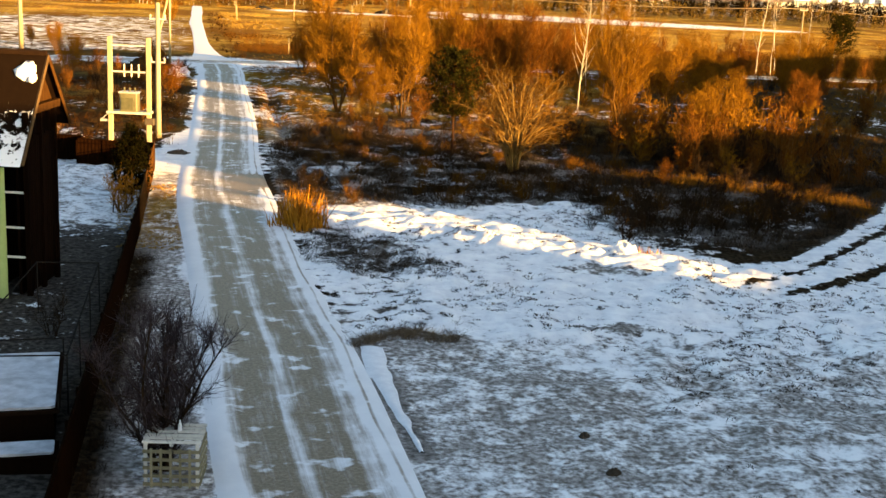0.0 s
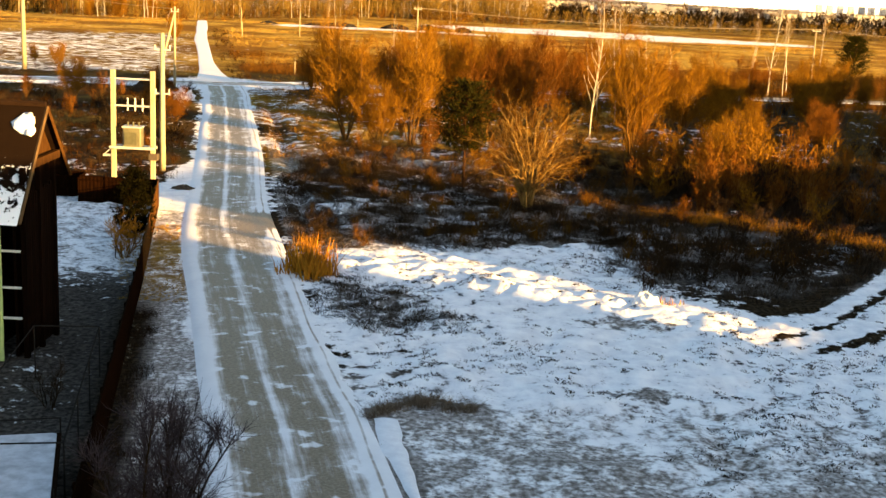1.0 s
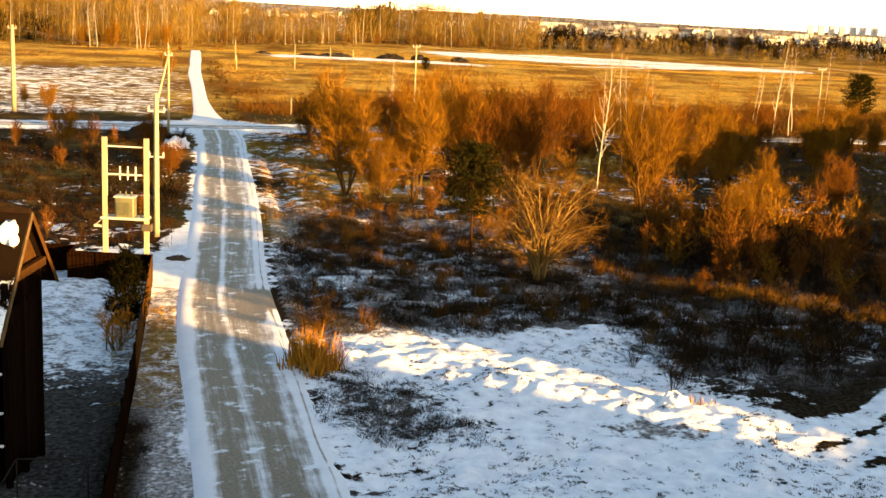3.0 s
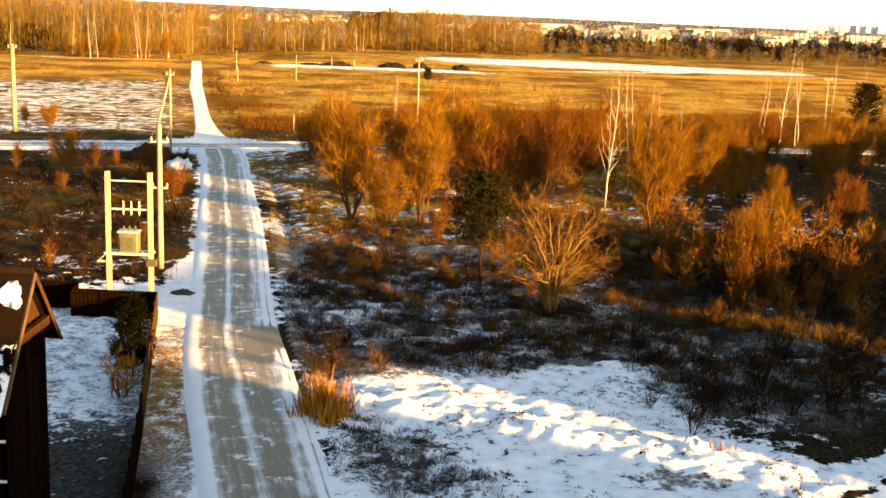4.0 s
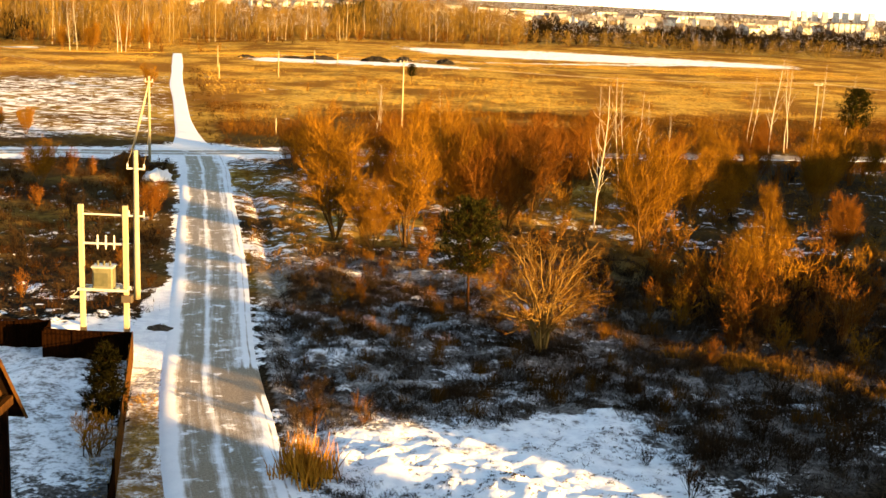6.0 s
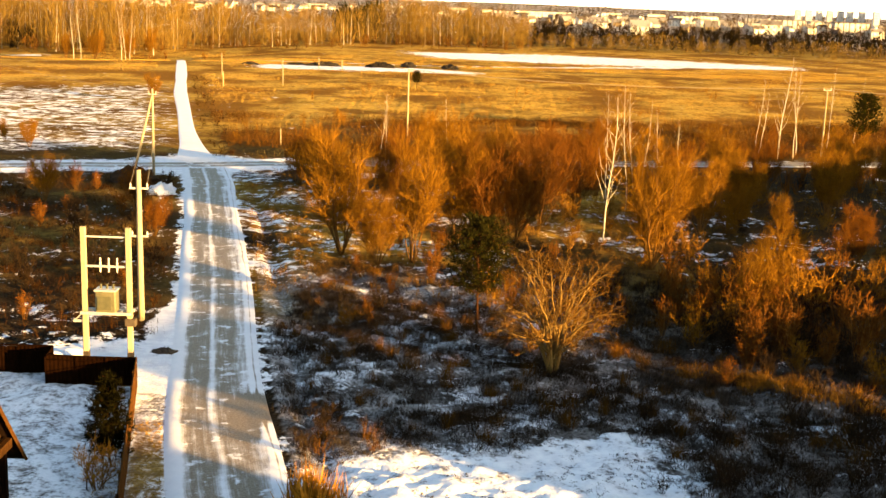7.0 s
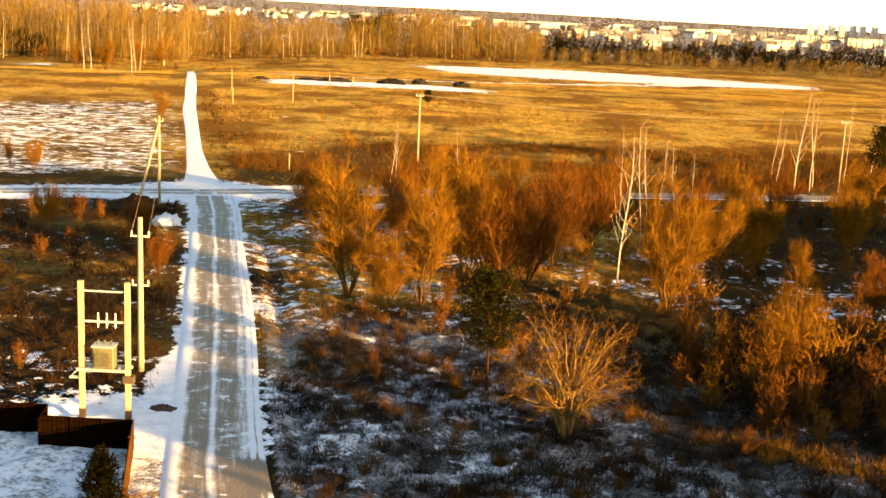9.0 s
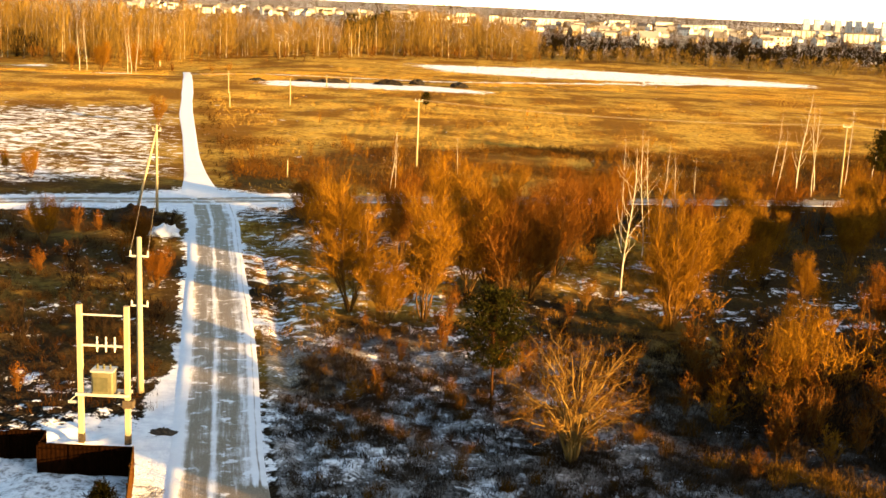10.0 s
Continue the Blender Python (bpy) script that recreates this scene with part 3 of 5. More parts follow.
def sky_backdrop():
    """The pale sky just above the far ridge, all round."""
    m = material("pale_sky", (0.9, 0.88, 0.8), 1.0)
    b = m.node_tree.nodes["Principled BSDF"]
    b.inputs["Emission Color"].default_value, b.inputs["Emission Strength"].default_value = (1.0, 0.93, 0.74, 1), 0.30
    ring = Mesh()
    for k in range(96):
        a = 2 * math.pi * k / 96
        ring.v += [(4700 * math.cos(a), 4700 * math.sin(a), -220), (4700 * math.cos(a), 4700 * math.sin(a), 70)]
    ring.f = [(2 * k, (2 * k + 2) % 192, (2 * k + 3) % 192, 2 * k + 1) for k in range(96)]
    ob = part("backdrop", ring, m)
    tagged(ob, "pale evening sky low over the far ridge", "sky", kind="structure")


sky_backdrop()
build_ground()
near_road = [(float(road_x(y)), float(y)) for y in np.concatenate([np.arange(-80, 144, 4.0), [144]])]
ribbon("road", near_road, 2.75, "icy village road with worn wheel tracks and snowy edges", "road")
far_road = [(float(road_x(y)), float(y)) for y in np.concatenate([np.arange(149, 384, 5.0), [388]])]
ribbon("road_beyond", far_road, 1.55, "narrow snow-covered road running on past the crossing", "road", snow=1.2, lift=0.03, flare=2.2, fringe=0.5, flat=0.6)
ribbon("crossroad", CROSS, 2.2, "snowy side road crossing the village road", "road", snow=0.06, lift=0.06, fade=0.3)


# ---- plants ----
def unit(v):
    return v / (np.linalg.norm(v) + 1e-9)


def sprig(rng, out, p, d, length, width, bend=0.25):
    """One thin twig: two crossing slim triangles with a bend."""
    a = unit(np.cross(d, rng.normal(size=3)))
    q = p + d * length * 0.55
    d2 = unit(d + bend * rng.normal(size=3) + np.array([0, 0, 0.25]))
    e = q + d2 * length * 0.5
    w = a * width / 2
    k = len(out.v)
    out.v += [tuple(p - w), tuple(p + w), tuple(q + w * 0.7), tuple(q - w * 0.7), tuple(e)]
    out.f += [(k, k + 1, k + 2, k + 3), (k + 3, k + 2, k + 4)]
    return e


def limb(rng, out, p, d, length, r, steps, lift=0.12, crook=0.16, sides=5, end=0.25):
    """A tapered, crooked limb; returns its points."""
    pts, radii = [Vector(p)], [r]
    for i in range(steps):
        d = unit(d + crook * rng.normal(size=3) + np.array([0, 0, lift]))
        p = p + d * length / steps
        pts.append(Vector(p))
        radii.append(r * (1 - (1 - end) * (i + 1) / steps))
    out.tube(pts, radii, sides, False)
    return pts, radii


def bush_meshes(seed, stems, height, spread, branches, twigs, width, r=0.06, low=0.15, droop=0.12, steps=7, sides=5, forks=3):
    """Many-stemmed bare shrub: the stems, and the twigs above them."""
    rng = np.random.default_rng(seed)
    wood, fine = Mesh(), Mesh()
    for s in range(stems):
        a = 2 * math.pi * (s + rng.random()) / stems
        tilt = spread * (0.35 + 0.75 * rng.random())
        d = unit(np.array([math.cos(a) * tilt, math.sin(a) * tilt, 1.0]))
        p = np.array([math.cos(a), math.sin(a), 0]) * 0.22 * rng.random() + np.array([0, 0, -0.1])
        h = height * (0.72 + 0.32 * rng.random()) * (1.12 - 0.42 * tilt / spread * min(1.0, spread))
        pts, rad = limb(rng, wood, p, d, h, r * (0.7 + 0.6 * rng.random()), steps, droop, 0.13, sides)
        for b in range(branches):
            t = low + (0.97 - low) * (b + rng.random()) / branches
            i = min(int(t * steps), steps - 1)
            q = np.array(pts[i].lerp(pts[i + 1], t * steps - i))
            dd = unit(np.array([rng.normal(), rng.normal(), 0.55 + 0.5 * rng.random()]) + 0.5 * d)
            bl = height * (0.30 - 0.14 * t) * (0.6 + 0.7 * rng.random())
            bp, br = limb(rng, wood, q, dd, bl, rad[i] * 0.5, forks, 0.15, 0.2, 3, 0.2)
            for k in range(twigs):
                tt = 0.15 + 0.85 * (k + rng.random()) / twigs
                j = min(int(tt * forks), forks - 1)
                o = np.array(bp[j].lerp(bp[j + 1], tt * forks - j))
                td = unit(rng.normal(size=3) * 0.75 + np.array([0, 0, 0.6]) + 0.8 * dd)
                sprig(rng, fine, o, td, height * 0.125 * (0.6 + 0.8 * rng.random()), width)
    return wood, fine


def dome_meshes(seed, limbs, radius, height, branches, twigs, width):
    """A short-trunked tree whose limbs arch up and out into a rounded crown."""
    rng = np.random.default_rng(seed)
    wood, fine = Mesh(), Mesh()
    for s in range(5):
        a = 2 * math.pi * s / 5 + rng.random()
        limb(rng, wood, np.array([math.cos(a) * 0.15, math.sin(a) * 0.15, -0.1]), unit(np.array([math.cos(a) * 0.25, math.sin(a) * 0.25, 1])), 1.6 + 0.5 * rng.random(), 0.11, 4, 0.1, 0.08, 6, 0.7)
    for s in range(limbs):
        a, up = 2.39996 * s + 0.4 * rng.random(), (s + 0.5) / limbs
        r = radius * math.sqrt(max(0.03, 1 - (1.35 * up - 0.35) ** 2)) * (0.8 + 0.35 * rng.random())
        tip = np.array([math.cos(a) * r, math.sin(a) * r, height * (0.30 + 0.70 * up) * (0.9 + 0.15 * rng.random())])
        root = np.array([math.cos(a) * 0.2, math.sin(a) * 0.2, 0.5 + 1.2 * rng.random()])
        mid = np.array([tip[0] * 0.42, tip[1] * 0.42, root[2] + (tip[2] - root[2]) * (0.72 + 0.15 * rng.random())])
        pts, rad = [], []
        for k in range(9):
            t = k / 8
            p = root * (1 - t) ** 2 + mid * 2 * t * (1 - t) + tip * t * t + rng.normal(size=3) * 0.07 * (k > 0)
            pts.append(Vector(p))
            rad.append(0.066 * (1 - t) + 0.013)
        wood.tube(pts, rad, 5, False)
        for b in range(branches):
            t = 0.25 + 0.75 * (b + rng.random()) / branches
            k = min(int(t * 8), 7)
            q = np.array(pts[k].lerp(pts[k + 1], t * 8 - k))
            way = np.array(pts[k + 1] - pts[k])
            dd = unit(unit(way) + rng.normal(size=3) * 0.65 + np.array([0, 0, 0.15]))
            bp, br = limb(rng, wood, q, dd, 0.7 + 0.9 * rng.random(), rad[k] * 0.5, 3, 0.06, 0.25, 3, 0.25)
            for c in range(twigs):
                tt = 0.1 + 0.9 * (c + rng.random()) / twigs
                j = min(int(tt * 3), 2)
                o = np.array(bp[j].lerp(bp[j + 1], tt * 3 - j))
                sprig(rng, fine, o, unit(rng.normal(size=3) * 0.8 + dd), 0.55 * (0.6 + 0.8 * rng.random()), width, 0.35)
    return wood, fine


def birch_meshes(seed, height, r, branches, twigs, width, low=0.35, lean=0.04):
    """One slim pale trunk with rising limbs."""
    rng = np.random.default_rng(seed)
    wood, fine, limbs = Mesh(), Mesh(), []
    pts, rad = limb(rng, wood, np.array([0, 0, -0.2]), unit(np.array([rng.normal() * lean, rng.normal() * lean, 1])), height, r, 9, 0.15, 0.045, 6, 0.12)
    for b in range(branches):
        t = low + (0.98 - low) * (b + rng.random()) / branches
        i = min(int(t * 9), 8)
        q = np.array(pts[i].lerp(pts[i + 1], t * 9 - i))
        a = 2.4 * b + rng.random()
        dd = unit(np.array([math.cos(a), math.sin(a), 0.8 + 0.5 * rng.random()]))
        bl = height * (0.27 - 0.18 * t) * (0.7 + 0.6 * rng.random())
        limbs.append(Mesh())
        bp, br = limb(rng, limbs[-1], q, dd, bl, rad[i] * 0.42, 4, 0.22, 0.12, 3, 0.2)
        for k in range(twigs):
            tt = 0.2 + 0.8 * (k + rng.random()) / twigs
            j = min(int(tt * 4), 3)
            o = np.array(bp[j].lerp(bp[j + 1], tt * 4 - j))
            sprig(rng, fine, o, unit(rng.normal(size=3) * 0.7 + np.array([0, 0, 0.3]) + 0.9 * dd), height * 0.075 * (0.6 + 0.8 * rng.random()), width)
    return wood, fine, limbs


def conifer_meshes(seed, height, radius, low, whorls, per, round_top=0.0):
    """A trunk, and needle clumps on whorled boughs."""
    rng = np.random.default_rng(seed)
    wood, fine = Mesh(), Mesh()
    limb(rng, wood, np.array([0, 0, -0.1]), np.array([0, 0, 1.0]), height * 0.97, 0.015 * height, 6, 0.2, 0.03, 6, 0.15)
    for w in range(whorls):
        t = (w + 0.5) / whorls
        z = low + (height - low) * t
        taper = (1 - t) ** 0.8 * (1 - round_top) + math.sqrt(max(0.02, 1 - (2 * t - 0.85) ** 2 / 1.4)) * round_top
        for k in range(per):
            a = 2 * math.pi * (k + rng.random()) / per
            length = radius * taper * (0.65 + 0.5 * rng.random())
            d = unit(np.array([math.cos(a), math.sin(a), 0.25 + 0.3 * round_top]))
            p = np.array([0, 0, z + rng.normal() * 0.12])
            bp, _ = limb(rng, wood, p, d, length, 0.02, 2, 0.02, 0.08, 3, 0.3)
            for c in range(14):
                s = 0.25 + 0.75 * (c + rng.random()) / 14
                o = p + d * length * s + rng.normal(size=3) * 0.10
                for q in range(6):
                    nd = unit(rng.normal(size=3) + 0.8 * d + np.array([0, 0, 0.35]))
                    sprig(rng, fine, o, nd, 0.17 + 0.17 * rng.random(), 0.04, 0.3)
    return wood, fine


def plant(name, meshes, wood_mat, fine_mat, label, category, group="", fine_label="", at=(0, 0), scale=1.0, turn=0.0):
    wood, fine, limbs = (*meshes, ())[:3]
    ob = thing(name, (at[0], at[1], rz(*at)), label, category, group)
    ob.rotation_euler.z, ob.scale = turn, (scale,) * 3
    part("trunk", wood, wood_mat, ob, smooth=True)
    part("crown", fine, fine_mat, ob, fine_label)
    for m in limbs:
        part("limb", m, wood_mat, ob, smooth=True)
    return ob


def thicket(name, sources, spots, mat, label, category):
    """Many like shrubs, too far or too small to count, as one mesh."""
    v, f, k = [], [], 0
    for i, (x, y, scale, turn) in enumerate(spots):
        for c in sources[i % len(sources)].children[1:]:
            n = len(c.data.vertices)
            p = np.empty(3 * n, np.float32)
            c.data.vertices.foreach_get("co", p)
            p = p.reshape(-1, 3) * scale
            q = np.stack([p[:, 0] * math.cos(turn) - p[:, 1] * math.sin(turn) + x, p[:, 0] * math.sin(turn) + p[:, 1] * math.cos(turn) + y, p[:, 2] + rz(x, y) - 0.03], 1)
            v.append(q)
            c.data.calc_loop_triangles()
            tri = np.empty(3 * len(c.data.loop_triangles), np.int32)
            c.data.loop_triangles.foreach_get("vertices", tri)
            f.append(tri.reshape(-1, 3) + k)
            k += n
    me = from_arrays(name, np.concatenate(v), np.concatenate(f), mat)
    return tagged(new(name, me), label, category, kind="stuff")


def again(ob, x, y, scale, turn, tall=1.0):
    base = Matrix.Translation((x, y, rz(x, y) - 0.03)) @ Euler((0, 0, turn)).to_matrix().to_4x4()
    c = copy_thing(ob, base)
    c.scale = (scale, scale, scale * tall)
    return c


WILLOW = "bare orange-brown willow with many rising stems"
willow_a = plant("willow", bush_meshes(11, 11, 9.6, 0.50, 21, 32, 0.023, 0.075, 0.22, 0.08), M_BARK, M_TWIG, WILLOW, "tree", "bare willows", at=(-11.2, 103.5))
willow_b = plant("willow", bush_meshes(12, 8, 9.0, 0.40, 20, 32, 0.023, 0.07, 0.25, 0.08), M_BARK, M_TWIG, WILLOW, "tree", "bare willows", at=(-5.7, 101.5))
willow_c = plant("willow", bush_meshes(13, 13, 9.6, 0.56, 22, 34, 0.023, 0.08, 0.2, 0.09), M_BARK, M_TWIG, WILLOW, "tree", "bare willows", at=(12.3, 102.8))
willow_d = plant("willow", bush_meshes(14, 12, 9.2, 0.46, 19, 28, 0.023, 0.06, 0.2, 0.08), M_BARK, M_TWIGRED, "bare reddish-brown willow with dense upright stems", "tree", "bare willows", at=(2.4, 110))
apple = plant("spreading_tree", dome_meshes(15, 32, 3.6, 6.7, 12, 17, 0.014), M_PALEBARK, M_TWIGBROWN, "low spreading bare tree with pale crooked stems", "tree", at=(2.85, 76.3))
shrub_a = plant("shrub", bush_meshes(21, 10, 3.8, 0.55, 9, 7, 0.034, 0.03, steps=4, sides=3, forks=1), M_BARK, M_TWIG, "bare golden-brown shrub in dry weeds", "shrub", "bare shrubs", at=(15.1, 85))
shrub_b = plant("shrub", bush_meshes(22, 10, 3.5, 0.42, 9, 7, 0.034, 0.028, steps=4, sides=3, forks=1), M_BARK, M_TWIGRED, "bare reddish-brown shrub in dry weeds", "shrub", "bare shrubs", at=(11.8, 89))
shrub_d = plant("shrub", bush_meshes(23, 10, 2.4, 0.6, 8, 7, 0.028, 0.02, steps=4, sides=3, forks=1), M_TWIGDARK, M_TWIGDARK, "low dark bare shrub among snowy weeds", "shrub", "bare shrubs", at=(9.2, 60.5))
birch_a = plant("birch", birch_meshes(31, 12.5, 0.085, 22, 7, 0.022, 0.22), M_BIRCH, M_TWIG, "slender birch with a white trunk and bare limbs", "tree", "birches", at=(9.8, 112.4))
birch_b = plant("birch", birch_meshes(32, 12.0, 0.06, 20, 6, 0.020, 0.45), M_BIRCH, M_TWIG, "tall thin birch with a white trunk", "tree", "birches", at=(13.6, 127))
pine = plant("pine", conifer_meshes(41, 6.9, 2.55, 2.3, 12, 12, 0.75), M_PINEBARK, M_NEEDLE, "young dark green pine with a rounded crown", "tree", at=(-1.1, 84.2))

for x, y, s, turn, src in (
    (-8.2, 101.0, 0.55, 1.0, willow_a), (-0.8, 112.0, 1.0, 2.0, willow_c), (-2.5, 109.5, 0.85, 4.0, willow_b), (0.6, 108.5, 0.9, 3.0, willow_d),
    (5.0, 118.0, 0.95, 1.5, willow_d), (8.5, 124.0, 0.9, 0.4, willow_d), (18.5, 115.5, 0.7, 2.2, willow_a),
    (-18.2, 133, 0.6, 0.3, willow_d), (-15.5, 129, 0.55, 3.3, willow_a), (-13.0, 124, 0.7, 2.3, willow_b), (-8.5, 122, 0.85, 1.3, willow_d),
    (-4.0, 126, 0.9, 5.1, willow_a), (0.5, 132, 0.8, 4.1, willow_b), (11.5, 134, 0.75, 2.0, willow_a), (18.5, 128, 0.7, 1.0, willow_d),
    (24, 136, 0.75, 0.2, willow_b), (30, 140, 0.7, 2.7, willow_d), (22, 118, 0.45, 1.9, willow_a), (24.1, 110.4, 0.5, 2.5, willow_b),
    (33, 128, 0.6, 4.4, willow_a), (40, 144, 0.7, 1.2, willow_c), (28, 104, 0.55, 3.9, willow_d), (19.0, 92, 0.55, 0.9, willow_a), (16.2, 86.5, 0.5, 2.9, willow_c),
    (-30.5, 118, 0.45, 2.2, willow_d), (-26.5, 108, 0.35, 0.7, willow_d), (-40, 122, 0.45, 1.7, willow_a),
):
    again(src, x, y, s, turn)
for x, y, s, turn, src in (
    (14.6, 129, 0.95, 1.0, birch_b), (12.2, 131, 0.9, 2.0, birch_b), (16.0, 134, 0.85, 3.1, birch_b), (17.5, 131, 0.8, 0.5, birch_b),
    (-11.0, 144, 0.75, 4.0, birch_b), (-10.3, 146, 0.7, 2.5, birch_b), (-3.2, 140, 0.75, 1.4, birch_b), (-6.2, 143, 0.55, 3.6, birch_b),
    (38.2, 167, 1.05, 1.0, birch_a), (40.2, 167, 0.95, 2.2, birch_b), (41.6, 171, 0.95, 0.2, birch_b), (47.0, 176, 0.95, 5.0, birch_b), (34.2, 161, 0.75, 4.1, birch_b), (37.8, 177, 0.8, 3.0, birch_b),
    (22.5, 150, 0.55, 2.0, birch_b), (53.5, 185, 0.8, 4.2, birch_b),
):
    again(src, x, y, s, turn)
for x, y, s, src in ((-101, 404, 1.0, willow_b), (-97, 366, 1.2, birch_b), (-94, 350, 1.25, birch_b), (-95.5, 352, 1.15, birch_a), (-113, 372, 1.5, birch_b), (-116, 375, 1.2, birch_a), (-80, 388, 0.8, shrub_a), (-76, 396, 0.8, shrub_a), (-94, 397, 0.8, shrub_b), (-106, 398, 0.9, willow_a), (-110, 376, 0.9, willow_a), (-120, 380, 0.8, willow_b)):
    again(src, x, y, s, x)
again(willow_b, -51.5, 209, 0.5, 1.0)
again(willow_a, -53.0, 155.5, 0.35, 2.0)
again(willow_b, -57.0, 158.5, 0.3, 3.0)
pine_far = again(pine, 50.5, 172, 1.15, 1.0)
pine_small = again(pine, -10.5, 249.5, 0.5, 2.0)

# brush along the side road and beside the road beyond
far_brush = ([], [])
for n, x0, x1, y0, y1, lo, hi, srcs in ((34, 14, 62, 138, 158, 0.6, 1.3, (shrub_b, shrub_d)), (30, -32, 30, 158, 190, 0.35, 0.75, (shrub_a, shrub_b)), (44, -35, 80, 182, 262, 0.3, 0.65, (shrub_a, shrub_b)), (34, 18, 75, 162, 190, 0.5, 1.1, (shrub_b, shrub_d)), (10, 18, 60, 118, 150, 0.5, 0.8, (willow_d, willow_b))):
    for _ in range(n):
        x, y = RNG.uniform(x0, x1), RNG.uniform(y0, y1)
        if off_line(x, y, CROSS) < 4.5 or abs(x - road_x(y)) < 4.5:
            continue
        if srcs[0] is willow_d:
            again(srcs[int(RNG.integers(0, 2))], x, y, RNG.uniform(lo, hi), RNG.uniform(0, 6.28))
        else:
            far_brush[0 if srcs[1] is shrub_d else 1].append((x, y, RNG.uniform(lo, hi), RNG.uniform(0, 6.28)))
thicket("red_thicket", (shrub_b, shrub_d), far_brush[0], M_TWIGRED, "reddish bare thicket along the side road", "thicket")
thicket("gold_thicket", (shrub_a, shrub_b), far_brush[1], M_TWIG, "low golden-brown bushes scattered over the meadow", "thicket")
# lower shrubs scattered through the brush
for _ in range(170):
    x, y = RNG.uniform(-12, 44), RNG.uniform(66, 150)
    if x - road_x(y) < 4.5 or inside(x, y, LOT, 0.5) > 0.2 or off_line(x, y, CROSS) < 5 or (x > 12 + (y - 55) * 0.62 + 14):
        continue
    if x < 9 and y < 84 and RNG.random() < 0.75:
        continue
    src = (shrub_a, shrub_b, shrub_d)[int(RNG.integers(0, 3))] if y > 80 else shrub_d
    again(src, x, y, RNG.uniform(0.35, 0.85), RNG.uniform(0, 6.28))
for _ in range(46):
    x, y = RNG.uniform(-62, -24), RNG.uniform(80, 134)
    if road_x(y) - x < 3.5 or off_line(x, y, CROSS) < 5.5:
        continue
    again((shrub_b, shrub_d, shrub_d)[int(RNG.integers(0, 3))], x, y, RNG.uniform(0.4, 0.8), RNG.uniform(0, 6.28))
for x, y, s in ((-25.5, 92, 0.9), (-27.5, 95, 1.1), (-24.2, 98, 0.9), (-29.5, 99, 1.2), (-33, 96, 1.1), (-27, 104, 1.1), (-32, 106, 1.2), (-37, 102, 1.1), (-31, 91, 0.9), (-35, 90, 0.9), (-40, 95, 1.0), (-29, 112, 1.0), (-35, 114, 1.1), (-42, 108, 1.0), (9.0, 61.5, 0.7), (10.8, 59.8, 0.8), (12.5, 60.4, 0.9), (14.5, 61.2, 0.9), (16.5, 63.5, 0.95), (12.0, 64.0, 1.0), (9.6, 66.0, 0.9), (17.5, 68, 1.0), (14, 68.5, 1.0), (-8.6, 66.5, 0.75), (-9.0, 63.5, 0.6), (7.0, 69.5, 0.8), (3.0, 70.2, 0.5)):
    again(shrub_d, x, y, s, RNG.uniform(0, 6.28))
for x, y, s, src in ((17.5, 86.5, 1.35, shrub_a), (15.0, 85.5, 1.2, shrub_b), (13.2, 87.5, 1.1, shrub_b), (19.8, 88.5, 1.3, shrub_a), (23.5, 95, 1.2, shrub_b), (24, 90, 1.1, shrub_a), (21, 84, 1.0, shrub_b),
                     (11.6, 82.2, 0.75, shrub_a), (13.8, 78.5, 0.6, shrub_b), (16.5, 77.5, 0.6, shrub_a), (18.5, 79, 0.7, shrub_b), (20.5, 76.5, 0.6, shrub_a), (12.2, 75.5, 0.5, shrub_b), (14.5, 92, 0.9, shrub_a), (21.9, 118.4, 1.0, shrub_a)):
    again(src, x, y, s, RNG.uniform(0, 6.28))
for i in range(46):
    x, y = RNG.uniform(8, 26), RNG.uniform(77, 96)
    again(shrub_b if i % 3 == 0 else shrub_d, x, y, RNG.uniform(0.7, 1.25), RNG.uniform(0, 6.28))
tussocks = []
for _ in range(90):
    x, y = RNG.uniform(-11, 14), RNG.uniform(65, 88)
    if x - road_x(y) > 4 and inside(x, y, LOT, 0.5) < 0.2:
        tussocks.append((x, y, RNG.uniform(0.15, 0.36), RNG.uniform(0, 6.28)))
thicket("dark_tussocks", (shrub_d,), tussocks, M_WEED, "small dark dry tussocks in thin snow", "weeds")
for x, y, s in ((6.4, 61.1, 0.45), (7.7, 57.6, 0.8)):
    again(shrub_d, x, y, s, RNG.uniform(0, 6.28))


def blades(name, x, y, per, tall, wide, lean, mat, label, category, spread=None):
    """Dry stems and grass in clumps, as one mesh of slim triangles."""
    rng = np.random.default_rng(len(x) + per)
    n = len(x) * per
    cx, cy = np.repeat(x, per), np.repeat(y, per)
    h = np.repeat(tall * (0.55 + 0.8 * rng.random(len(x))), per) * (0.5 + 0.6 * rng.random(n))
    spread = spread or 0.28 * tall
    bx, by = cx + rng.normal(size=n) * spread, cy + rng.normal(size=n) * spread
    bz = rise(bx, by) - 0.03
    a = rng.random(n) * 2 * math.pi
    w = wide * (0.6 + 0.8 * rng.random(n)) / 2
    dx, dy = np.cos(a) * w, np.sin(a) * w
    lx, ly = rng.normal(size=n) * lean * h, rng.normal(size=n) * lean * h
    v = np.stack([np.stack([bx - dx, by - dy, bz], 1), np.stack([bx + dx, by + dy, bz], 1), np.stack([bx + lx, by + ly, bz + h], 1)], 1).reshape(-1, 3)
    me = from_arrays(name, v, np.arange(3 * n).reshape(-1, 3), mat)
    return tagged(new(name, me), label, category, kind="stuff")


